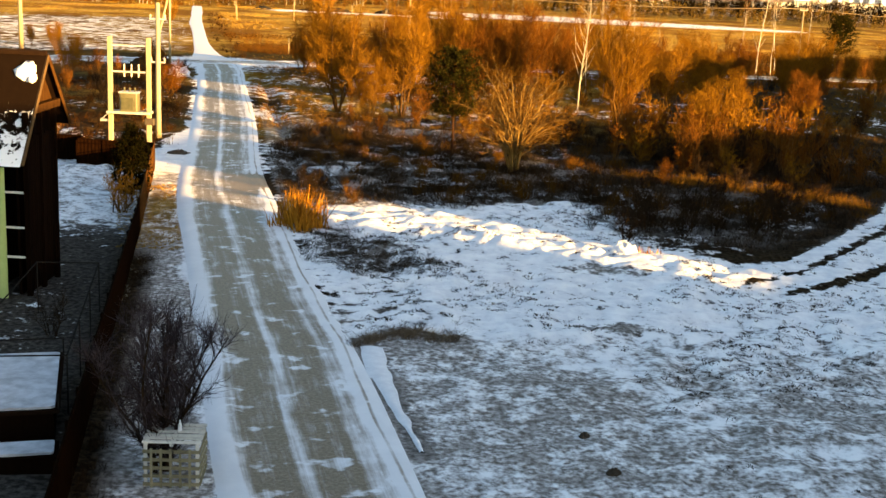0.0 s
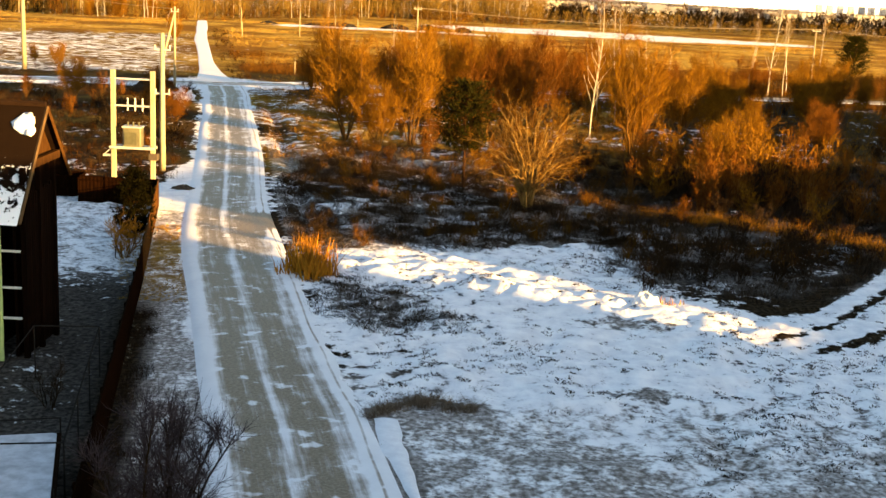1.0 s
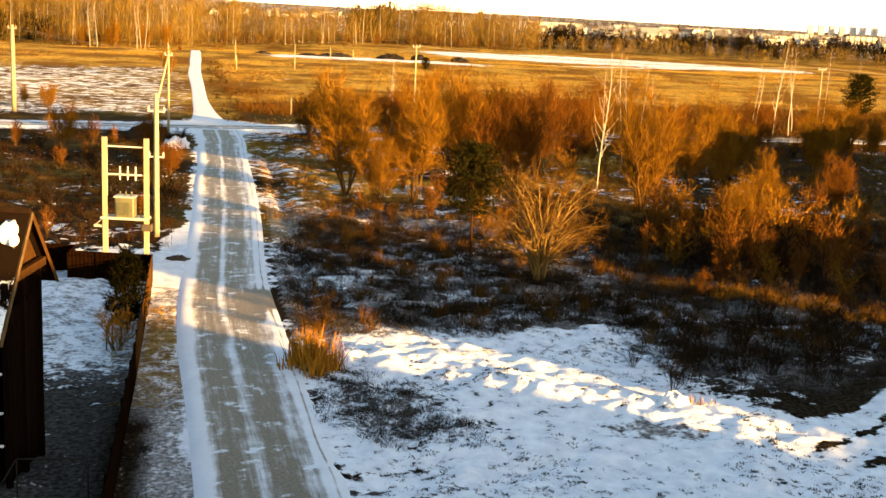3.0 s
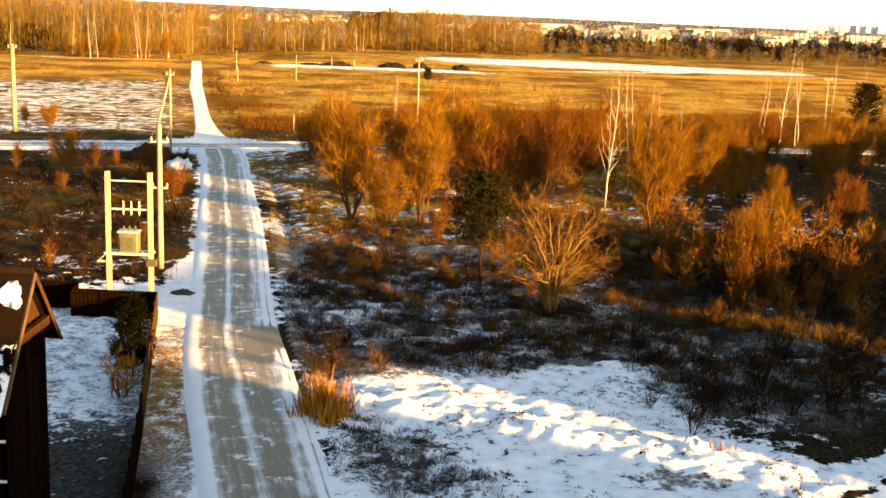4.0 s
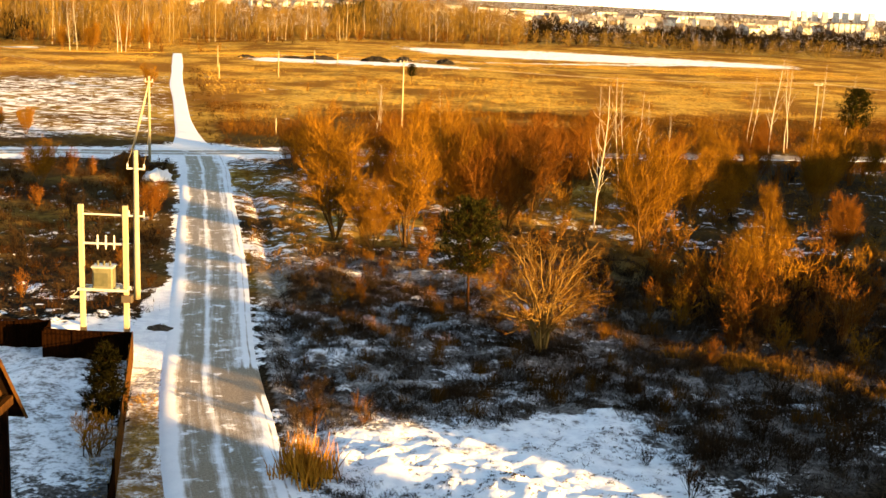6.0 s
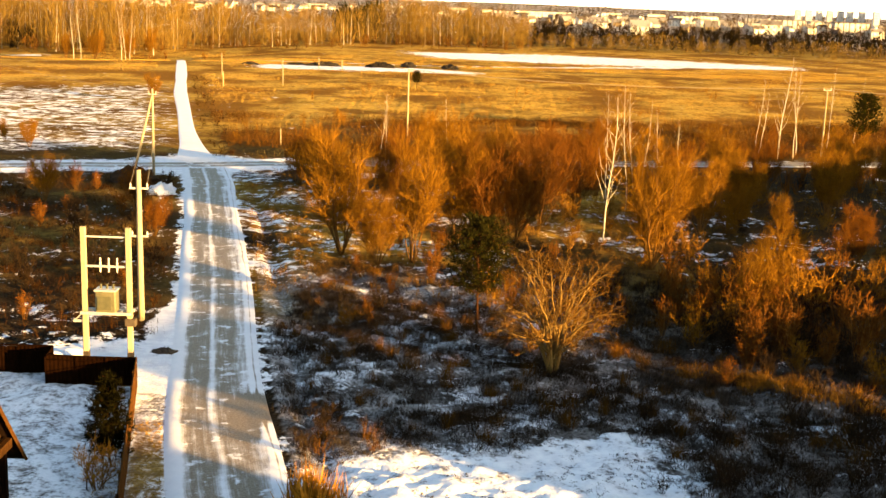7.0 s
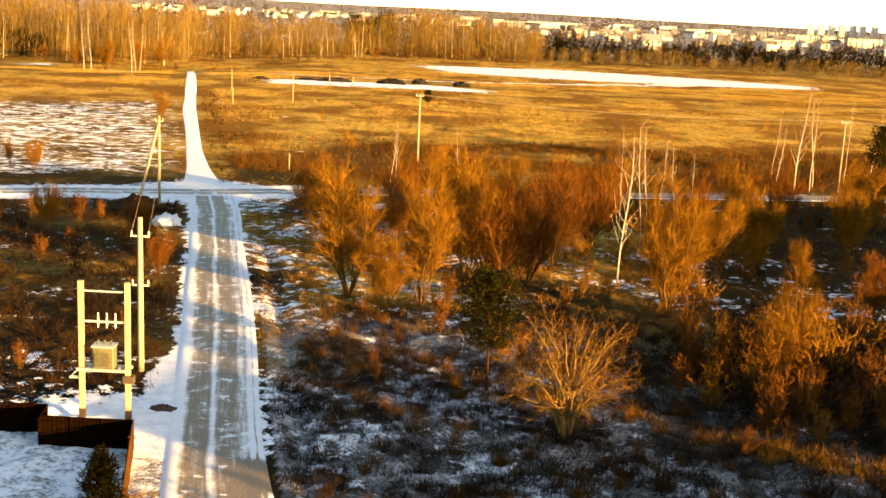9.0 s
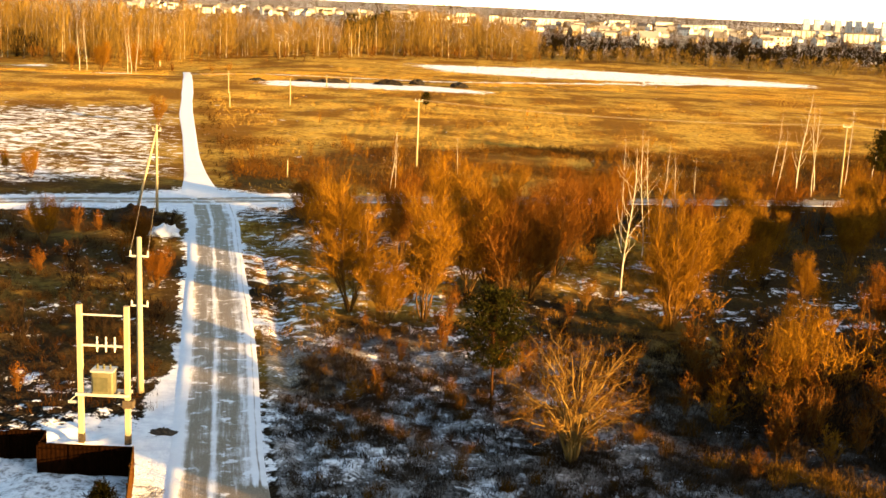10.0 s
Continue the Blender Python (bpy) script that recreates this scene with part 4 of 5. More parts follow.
def scatter(n, x0, x1, y0, y1, keep, seed):
    rng = np.random.default_rng(seed)
    x, y = rng.uniform(x0, x1, n), rng.uniform(y0, y1, n)
    w = keep(x, y)
    ok = rng.random(n) < w
    return x[ok], y[ok]


def brush(x, y):
    side = x - road_x(y)
    return (side > 3.0) * (1 - inside(x, y, LOT, 0.6)) * np.clip(wave(x, y, 0.9) * 4.2 - 2.0 + 1.0 * wave(x, y, 0.25, 2) + 0.5 * np.clip((x - 6) / 6, 0, 1), 0, 1) * (off_line(x, y, CROSS) > 4) * (rut_free(x, y))


def rut_free(x, y):
    return ((off_line(x, y, RUT_FAR) > 1.0) & (off_line(x, y, RUT_NEAR) > 0.8)).astype(float)


x, y = scatter(13000, -13, 40, 56, 100, brush, 1)
blades("weeds", x, y, 15, 0.46, 0.026, 0.45, M_WEED, "dark dry weeds standing through thin snow", "weeds")
x, y = scatter(9000, -12, 30, 62, 96, lambda x, y: (x - road_x(y) > 3.2) * (1 - inside(x, y, LOT, 0.6)) * (rut_free(x, y)) * 0.9, 31)
blades("stubble", x, y, 5, 0.2, 0.022, 0.6, M_WEED, "short dark stubble poking through thin snow", "weeds")
x, y = scatter(14000, -28, 60, 92, 150, lambda x, y: brush(x, y) * np.where(x > 17, 0.35, 1.0), 2)
blades("tall_grass", x, y, 9, 0.6, 0.030, 0.30, M_STRAW, "golden dry grass between bare shrubs", "grass")
x, y = scatter(9000, -70, -20, 80, 138, lambda x, y: (road_x(y) - x > 3.6) * (off_line(x, y, CROSS) > 4) * (np.hypot((x + 21.5) / 6, (y - 76.5) / 4.5) > 1) * np.clip(wave(x, y, 0.3) * 1.6 - 0.2, 0, 1), 3)
blades("rough_grass", x, y, 9, 0.65, 0.030, 0.30, M_RUST, "brown dry grass and weeds beside the road", "grass")
x, y = scatter(70000, -130, 150, 156, 430, lambda x, y: (np.abs(x - road_x(y)) > 4.5) * np.clip(wave(x, y, 0.09) * 3.4 - 1.5, 0, 1) * (ground_cover(x, y)[0] < 0.3) * np.where(x < road_x(y), y > 236, True), 4)
blades("meadow_grass", x, y, 5, 0.36, 0.07, 0.7, M_MEADOW, "pale golden dry grass tufts on the wide meadow", "grass", 1.1)
x, y = scatter(30000, -46, 90, 152, 222, lambda x, y: (x - road_x(y) > 4.5) * (off_line(x, y, CROSS) > 4.2) * np.clip((50 + 22 * (wave(x, y, 0.04, 2) - 0.5) - off_line(x, y, CROSS)) / 8, 0, 1) * np.clip(wave(x, y, 0.1) * 1.8 - 0.25, 0, 1), 14)
blades("thicket_grass", x, y, 8, 0.8, 0.045, 0.35, M_SCRUB, "reddish-brown dry thicket behind the side road", "grass", 0.6)
x, y = scatter(7000, -8, 24, 26, 52, lambda x, y: np.clip(0.75 - ground_cover(x, y)[0], 0, 1) * (x - road_x(y) > 2.6), 5)
blades("frosted_tufts", x, y, 8, 0.06, 0.036, 0.7, M_TUFT, "short frosted grass tufts poking through snow", "grass")
x, y = scatter(9500, -4, 26, 28, 66, lambda x, y: inside(x, y, LOT, 0.6) * np.clip(2.6 * wave(x, y, 0.8, 1) * wave(x, y, 0.2, 3) - 0.35, 0, 1), 9)
blades("snow_specks", x, y, 12, 0.085, 0.075, 0.7, M_CLOD, "small dark weed tips poking through the snow", "weeds", 0.07)
x, y = scatter(1000, -8.2, 0.2, 48.5, 59.5, lambda x, y: inside(x, y, PATCH, 1.1) * np.clip(wave(x, y, 1.4) * 3 - 0.9, 0, 1), 6)
blades("patch_weeds", x, y, 8, 0.22, 0.016, 0.5, M_WEED, "patch of dark weeds in the snow", "weeds")
x, y = scatter(5000, -20, -6, 28, 74, lambda x, y: ((road_x(y) - x > 2.9) & (road_x(y) - x < 5.2)) * 0.8 * wave(x, y, 0.8), 8)
# Yellow blades on that same stretch, deepening the sunlight by colour.
x2, y2 = scatter(5200, -19, -9, 52, 67, lambda x, y: ((road_x(y) - x > 2.7) & (road_x(y) - x < 5.6)) * np.clip(2 * wave(x, y, 0.9, 2) - 0.1, 0, 1), 19)
blades("verge_straw", x2, y2, 8, 0.12, 0.03, 0.6, M_MEADOW, "yellow dry grass painting low sun onto the verge", "grass")
blades("verge_grass", x, y, 8, 0.13, 0.018, 0.5, M_TUFT, "frosted grass on the verge beside the fence", "grass")


def scrubby(x, y):
    return (x - road_x(y) > 3.4) * (1 - inside(x, y, LOT, 0.5)) * rut_free(x, y)


x, y = scatter(1100, -13, 30, 62, 100, lambda x, y: scrubby(x, y) * np.clip(2.2 * wave(x, y, 0.22, 1) - 0.45 + 0.35 * np.clip((x - 8) / 6, 0, 1), 0, 1), 12)
blades("dark_clumps", x, y, 90, 0.62, 0.026, 0.55, M_TWIGDARK, "low dark bushy weeds in frosted ground", "weeds", 0.33)
x, y = scatter(6500, -13, 26, 61, 92, lambda x, y: scrubby(x, y) * np.clip(2.4 * wave(x, y, 0.7, 3) - 0.7, 0, 1), 15)
blades("weed_clods", x, y, 44, 0.26, 0.030, 0.7, M_CLOD, "small dark clods of weeds on frosted ground", "weeds", 0.17)
x, y = scatter(560, -8.2, 0.4, 48.5, 59.5, lambda x, y: inside(x, y, PATCH, 0.9), 16)
blades("patch_clods", x, y, 44, 0.24, 0.028, 0.7, M_CLOD, "dark clods of matted weeds in the snow", "weeds", 0.2)
x, y = scatter(280, -13, 26, 64, 98, lambda x, y: (x - road_x(y) > 4) * (1 - inside(x, y, LOT, 0.5)) * rut_free(x, y), 13)
blades("brown_clumps", x, y, 60, 0.85, 0.026, 0.32, M_TWIGBROWN, "upright brown weed clumps in frosted ground", "weeds", 0.2)


x, y = scatter(900, -16, -6, 22, 50, lambda x, y: ((x - np.interp(y, [5, 55.4], [-4.4, -15.0]) > 0.05) & (x - np.interp(y, [5, 55.4], [-4.4, -15.0]) < 0.9)) * 0.9, 17)
blades("fence_weeds", x, y, 40, 0.5, 0.016, 0.4, M_TWIGDARK, "dark dry weeds along the fence's foot", "weeds", 0.16)


# Golden blades set only along the sun strip, adding to its light by colour.
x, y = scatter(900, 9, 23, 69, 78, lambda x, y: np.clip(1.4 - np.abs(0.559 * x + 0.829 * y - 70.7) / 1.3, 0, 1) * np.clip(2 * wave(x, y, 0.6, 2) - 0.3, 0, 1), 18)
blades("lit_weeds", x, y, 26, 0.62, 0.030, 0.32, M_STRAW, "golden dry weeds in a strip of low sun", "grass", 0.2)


def reed_clump(at, n, tall, label, name="grass_clump", mat=None):
    rng = np.random.default_rng(int(abs(at[0] * 100)))
    m = Mesh()
    for _ in range(n):
        p = np.array([rng.normal() * 0.30, rng.normal() * 0.30, -0.05])
        sprig(rng, m, p, unit(np.array([rng.normal() * 0.22, rng.normal() * 0.22, 1])), tall * (0.45 + 0.75 * rng.random()), 0.068, 0.22)
    ob = part(name, m, mat or M_LITGRASS)
    ob.location = (at[0], at[1], rz(*at))
    return tagged(ob, label, "grass")


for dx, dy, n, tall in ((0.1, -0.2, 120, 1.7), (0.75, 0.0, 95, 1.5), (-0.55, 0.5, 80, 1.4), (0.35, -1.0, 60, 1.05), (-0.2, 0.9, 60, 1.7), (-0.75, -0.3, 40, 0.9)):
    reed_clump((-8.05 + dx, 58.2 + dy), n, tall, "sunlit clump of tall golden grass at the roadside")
x, y = scatter(2600, -70, -20, 152, 262, lambda x, y: ((x - road_x(y) > 2.3) & (x - road_x(y) < 5.5)).astype(float), 21)
blades("ditch_weeds", x, y, 9, 0.75, 0.05, 0.35, M_RUST, "dark dry weeds in the ditch beside the road", "weeds")
reed_clump((8.6, 55.9), 26, 0.34, "small orange tuft of dry grass on snow")


# ---- far woods ----
def woods(name, spots, tall, mats, label, seed, twigs=46, thick=1.0):
    rng = np.random.default_rng(seed)
    for mat, chosen, trunk in mats:
        v = []
        for x, y in spots:
            h = tall * (0.52 + 0.6 * float(wave([x], [y], 0.03)[0])) * (0.75 + 0.4 * rng.random()) * (1.3 if x < -88 and y < 600 else 1.0)
            z = rz(x, y)
            if trunk:
                w = 0.11 + 0.12 * rng.random()
                lx, ly = rng.normal(size=2) * 0.04 * h
                v += [(x - w, y, z - 0.5), (x + w, y, z - 0.5), (x + lx, y + ly, z + h)]
                v += [(x, y - w, z - 0.5), (x, y + w, z - 0.5), (x + lx, y + ly, z + h)]
                continue
            n = twigs
            t = 0.04 + 0.92 * rng.random(n)
            a = rng.random(n) * 6.28
            wide = 0.36 * h * np.sin(np.pi * np.clip(t, 0.03, 1)) ** 0.7 * rng.random(n) ** 0.6
            ln = h * 0.16 * (0.5 + 0.9 * rng.random(n))
            px, py, pz = x + np.cos(a) * wide, y + np.sin(a) * wide, z + h * t
            ex, ey, ez = px + np.cos(a) * ln * 0.35, py + np.sin(a) * ln * 0.35, pz + ln * (0.7 + 0.5 * rng.random(n))
            w = (0.05 + 0.07 * rng.random(n)) * thick
            sx, sy = -np.sin(a) * w, np.cos(a) * w
            v += np.stack([np.stack([px - sx, py - sy, pz], 1), np.stack([px + sx, py + sy, pz], 1), np.stack([ex, ey, ez], 1)], 1).reshape(-1, 3).tolist()
        v = np.array(v)
        tagged(new(chosen, from_arrays(chosen, v, np.arange(len(v)).reshape(-1, 3), mat)), label, "woods", kind="stuff")


rng = np.random.default_rng(5)
belt = []
for _ in range(720):
    f = rng.random()
    x = -222 + f * 250
    y = np.interp(x, [-221, -134, -96, -52, -9, 14, 35], [434, 430, 472, 501, 515, 517, 522]) + rng.random() ** 1.3 * 65 + 24 * (float(wave([x], [0.0], 0.05, 1)[0]) - 0.5)
    belt.append((x, y))
belt += [(rng.uniform(-190, -93), rng.uniform(418, 442)) for _ in range(60)]
woods("belt", belt, 17.5, ((M_BELT, "woods", False),), "far belt of bare golden birches and alders", 51, 150, 0.62)
woods("belt", belt[::4], 16, ((M_BIRCH, "birch_trunks", True),), "pale birch trunks in the far belt", 57)
low = [(rng.uniform(-70, 175), 0) for _ in range(300)]
low = [(x, float(np.interp(x, [-70, -9, 84, 126, 175], [502, 514, 523, 509, 490])) + rng.random() * 30) for x, _ in low]
low += [(x, y - 3) for x, y in belt[::4]]
meadow_edge = [(x, y - 14 - 26 * rng.random() ** 2) for x, y in belt[::2] if x > -150 and y < 560]
woods("meadow_edge", meadow_edge, 4.2, ((M_SCRUB, "brown_scrub", False),), "low reddish-brown scrub before the far belt", 58, 70, 0.8)
woods("low", low, 7.5, ((M_BELT, "scrub", False),), "low golden-brown scrub along the meadow's edge", 52, 60)
darker = [(rng.uniform(23, 235), rng.uniform(530, 680)) for _ in range(520)] + [(rng.uniform(-288, -134), rng.uniform(462, 523)) for _ in range(90)] + [(rng.uniform(-209, -147), rng.uniform(420, 440)) for _ in range(60)]
woods("darker", darker, 8, ((M_FARDARK, "dark_woods", False),), "dark bare trees before the town", 53, 110, 1.2)
firs = [(rng.normal() * 6 - 47, rng.normal() * 8 + 548) for _ in range(26)]
woods("firs", firs, 18.5, ((M_NEEDLE, "fir_group", False),), "dark firs rising from the birch belt", 54, 160, 2.5)
town_trees = []
for _ in range(1100):
    az, d = radians(rng.uniform(-24, 24)), 700 + 2300 * rng.random() ** 1.6
    town_trees.append((d * math.sin(az), d * math.cos(az)))
woods("town", town_trees, 11, ((M_TOWNTREE, "town_trees", False),), "bare dark trees between the town's houses", 55, 60, 1.8)
hill = [(d * math.sin(a), d * math.cos(a)) for a, d in ((radians(rng.uniform(-25, 25)), rng.uniform(3300, 4100)) for _ in range(1500))]
woods("hill", hill, 18, ((M_TWIGDARK, "hill_forest", False),), "dark forest on the distant ridge", 56, 22, 6.0)


# ---- town ----
def house_mesh(w, d, h, roof):
    wall, top = Mesh(), Mesh()
    wall.add([(-w / 2, -d / 2, -3), (w / 2, -d / 2, -3), (w / 2, d / 2, -3), (-w / 2, d / 2, -3), (-w / 2, -d / 2, h), (w / 2, -d / 2, h), (w / 2, d / 2, h), (-w / 2, d / 2, h), (-w / 2, 0, h + roof), (w / 2, 0, h + roof)],
             [(0, 1, 5, 4), (1, 2, 6, 9, 5), (2, 3, 7, 6), (3, 0, 4, 8, 7)])
    e, s = 0.4, roof / (d / 2)
    for sign in (-1, 1):
        y1 = sign * (d / 2 + e)
        z1 = h - e * s
        pts = [(-w / 2 - e, 0, h + roof + 0.02), (w / 2 + e, 0, h + roof + 0.02), (w / 2 + e, y1, z1), (-w / 2 - e, y1, z1)]
        pts += [(x, y, z + 0.25) for x, y, z in pts]
        top.add(pts, [(0, 1, 2, 3), (4, 7, 6, 5), (0, 4, 5, 1), (1, 5, 6, 2), (2, 6, 7, 3), (3, 7, 4, 0)])
    return wall, top


def window_row(w, d, h, rows, cols):
    out = []
    for r in range(rows):
        for c in range(cols):
            x = -w / 2 + w * (c + 0.5) / cols
            z = h * (r + 0.55) / rows
            out.append(Mesh().box((x - 0.6, -d / 2 - 0.06, z - 0.75), (x + 0.6, -d / 2 + 0.05, z + 0.75)))
    return out


def town_house(w, d, h, roof, mat, label, cols=3):
    ob = thing("house", (0, 0, 0), label, "house", "town houses")
    wall, top = house_mesh(w, d, h, roof)
    part("wall", wall, mat, ob)
    part("roof", top, M_TOWNROOF, ob)
    for m in window_row(w, d, h, 2, cols):
        part("window", m, M_GLASS, ob)
    return ob


def block(w, d, h, label, name="apartment_block", rows=5, cols=6):
    ob = thing(name, (0, 0, 0), label, "building", "town blocks")
    part("wall", Mesh().box((-w / 2, -d / 2, -4), (w / 2, d / 2, h)), M_PLASTER, ob)
    part("roof", Mesh().box((-w / 2 - 0.3, -d / 2 - 0.3, h), (w / 2 + 0.3, d / 2 + 0.3, h + 0.8)), M_TOWNROOF, ob)
    for m in window_row(w, d, h, rows, cols):
        part("window", m, M_GLASS, ob)
    return ob


def at_bearing(deg, d):
    return d * math.sin(radians(deg)) - 3.5, d * math.cos(radians(deg)) + 17


kinds = [town_house(11, 9, 5.5, 3.5, M_PLASTER, "pale plastered house in the far town"), town_house(9, 8, 5, 4, M_PLASTER2, "ochre house in the far town", 2), town_house(16, 10, 7, 3, M_PLASTER, "long pale house in the far town", 4)]
for i, ob in enumerate(kinds):
    x, y = at_bearing((8.4, 11.6, 14.2)[i], (760, 900, 980)[i])
    ob.location = (x, y, rz(x, y))
rng = np.random.default_rng(77)
for _ in range(285):
    az = rng.uniform(-16, 20)
    d = rng.uniform(850, 2300) if az > 3 else rng.uniform(1400, 2700)
    x, y = at_bearing(az, d)
    c = copy_thing(kinds[int(rng.integers(0, 3))], Matrix.Translation((x, y, rz(x, y))) @ Euler((0, 0, rng.uniform(-0.7, 0.7))).to_matrix().to_4x4())
    s = rng.uniform(0.5, 0.9)
    c.scale = (s, s, s)
tower = block(11, 10, 27, "pale nine-storey tower block on the skyline", "tower_block", 9, 4)
spots = [(15.3, 2500), (15.75, 2500), (16.2, 2520), (16.65, 2500), (17.1, 2510), (17.5, 2500), (18.0, 2490), (18.6, 2480)]
for i, (az, d) in enumerate(spots):
    x, y = at_bearing(az, d)
    m = Matrix.Translation((x, y, rz(x, y) - 1))
    if i:
        copy_thing(tower, m)
    else:
        tower.location = m.translation
works = block(64, 24, 9, "long white factory hall in the far town", "factory_hall", 2, 12)
x, y = at_bearing(3.6, 1700)
works.location = (x, y, rz(x, y))
slab = block(34, 13, 9, "white five-storey block in the far town")
for i, (az, d) in enumerate(((2.2, 1650), (4.6, 1750), (1.6, 1900), (10.4, 1500), (11.3, 1800), (13.6, 1900), (15.0, 1500), (17.6, 1300), (7.0, 2100), (9.0, 2200), (-3.0, 2300), (-6.5, 2100), (0.0, 2250))):
    x, y = at_bearing(az, d)
    m = Matrix.Translation((x, y, rz(x, y))) @ Euler((0, 0, (i % 5 - 2) * 0.2)).to_matrix().to_4x4()
    if i:
        copy_thing(slab, m)
    else:
        slab.matrix_basis = m


# ---- unseen houses, added beside the road to block and shape the sun ----
def neighbour(u0, u1, v, depth, eave, ridge, hip0, hip1):
    """A plain unseen house, added to block the sun; u, v: metres across, along it."""
    across, along = Vector((0.56, 0.83, 0)).normalized(), SUN_DIR
    ob = thing("neighbour_house", (0, 0, 0), "plain dark-roofed house, unseen, added to block the low sun", "house", "neighbour houses")

    def at(u, w, z):
        return tuple(across * u + along * w + Vector((0, 0, z)))

    wall = Mesh().add([at(u, w, z) for z in (-0.5, eave) for u, w in ((u0, v), (u1, v), (u1, v + depth), (u0, v + depth))], [(0, 1, 5, 4), (1, 2, 6, 5), (2, 3, 7, 6), (3, 0, 4, 7), (4, 5, 6, 7)])
    part("wall", wall, M_PLASTER2, ob)
    e, c = 0.4, v + depth / 2
    roof = Mesh().add([at(u0 - e, v - e, eave), at(u1 + e, v - e, eave), at(u1 + e, v + depth + e, eave), at(u0 - e, v + depth + e, eave), at(u0 + hip0, c, ridge), at(u1 - hip1, c, ridge)],
                      [(0, 1, 5, 4), (1, 2, 5), (2, 3, 4, 5), (3, 0, 4), (3, 2, 1, 0)])
    part("roof", roof, M_TOWNROOF, ob)


# Heights and gaps are cut to where shade and sun strips should fall.
neighbour(12, 47.8, 27, 12, 7.0, 16.2, 6, 12.25)
neighbour(47.85, 51.45, 27.3, 11.4, 6.0, 6.4, 0.3, 0.3)
neighbour(51.5, 61.4, 27, 12, 11.6, 12.9, 0.8, 0.8)
neighbour(61.45, 63.35, 27.3, 11.4, 9.9, 10.4, 0.3, 0.3)
neighbour(67.25, 68.55, 27.3, 11.4, 9.0, 9.4, 0.3, 0.3)
neighbour(63.4, 67.2, 27, 12, 10.8, 11.7, 0.6, 0.6)
neighbour(68.6, 69.1, 27, 12, 10.8, 11.7, 0.2, 0.2)
neighbour(69.15, 72.4, 27.3, 11.4, 6.6, 7.1, 0.3, 0.3)
neighbour(72.5, 78, 27, 12, 10.2, 11.0, 0.6, 1)
neighbour(78.1, 90, 27, 12, 10.1, 10.9, 1, 1)
neighbour(90.6, 104, 27, 12, 10.2, 11.2, 1, 2)
neighbour(105.5, 150, 27, 12, 13.8, 15.2, 3, 3)
neighbour(-30, 10, 27, 12, 8.0, 14.0, 4, 4)


# ---- transformer station and poles ----
def crossarm(m, x, y, z, half):
    m.box((x - half, y - 0.05, z - 0.05), (x + half, y + 0.05, z + 0.05))


def insulator(x, y, z, h=0.26):
    return Mesh().tube([(x, y, z), (x, y, z + 0.05), (x, y, z + 0.08), (x, y, z + 0.14), (x, y, z + 0.18), (x, y, z + h)], [0.03, 0.07, 0.035, 0.075, 0.035, 0.05], 8)


def transformer():
    ob = thing("transformer_station", (0, 0, 0), "pole-mounted transformer between two sunlit concrete posts", "transformer")
    xl, xr, y = -22.38, -19.98, 76.0
    for x in (xl, xr):
        g = rz(x, y)
        p = part("post", Mesh().box((x - 0.14, y - 0.13, g - 0.3), (x + 0.14, y + 0.13, 7.4), bevel=0.03), M_CONCRETE, ob, "pale square concrete post")
        part("base_band", Mesh().box((x - 0.15, y - 0.14, 0.05), (x + 0.15, y + 0.14, 0.55)), M_EARTH, p)
    part("crossbar", Mesh().box((xl, y - 0.04, 6.84), (xr, y + 0.04, 6.92)), M_STEEL, ob)
    part("crossbar", Mesh().box((xl, y - 0.05, 5.22), (xr, y + 0.05, 5.32)), M_STEEL, ob)
    for x in (-21.5, -21.05, -20.6):
        part("insulator", insulator(x, y, 5.32, 0.42), M_PORCELAIN, ob)
        part("insulator", Mesh().tube([(x, y, 5.2), (x, y - 0.02, 4.95)], [0.06, 0.03], 8), M_PORCELAIN, ob)
    part("platform", Mesh().box((xl - 0.15, y - 0.45, 2.70), (xr + 0.15, y - 0.30, 2.84)).box((xl - 0.15, y + 0.30, 2.70), (xr + 0.15, y + 0.45, 2.84)).box((xl + 0.4, y - 0.3, 2.74), (xl + 0.5, y + 0.3, 2.82)).box((xr - 0.5, y - 0.3, 2.74), (xr - 0.4, y + 0.3, 2.82)), M_STEEL, ob)
    tank = part("tank", Mesh().box((-21.72, y - 0.42, 2.84), (-20.62, y + 0.42, 3.98), bevel=0.06), M_CABINET, ob, "cream metal transformer box")
    part("panel", Mesh().box((-21.60, y - 0.46, 2.98), (-20.86, y - 0.43, 3.72)), M_DARKPANEL, tank)
    part("lid", Mesh().box((-21.76, y - 0.46, 3.98), (-20.58, y + 0.46, 4.06)), M_STEEL, tank)
    for x in (-21.5, -21.17, -20.84):
        part("bushing", Mesh().tube([(x, y, 4.06), (x, y, 4.14), (x, y, 4.18), (x, y, 4.3)], [0.05, 0.08, 0.05, 0.06], 8), M_DARKPANEL, tank)
    part("bracket", Mesh().box((xl - 0.65, y - 0.05, 2.15), (xl + 0.1, y + 0.05, 2.28)).bar((xl - 0.6, y, 2.25), (xl - 0.1, y, 2.7), 0.03), M_STEEL, ob)
    part("switch_box", Mesh().box((xr - 0.24, y - 0.24, 2.05), (xr + 0.34, y + 0.2, 2.45), bevel=0.03), M_EARTH, ob, "small dark switch box")


transformer()


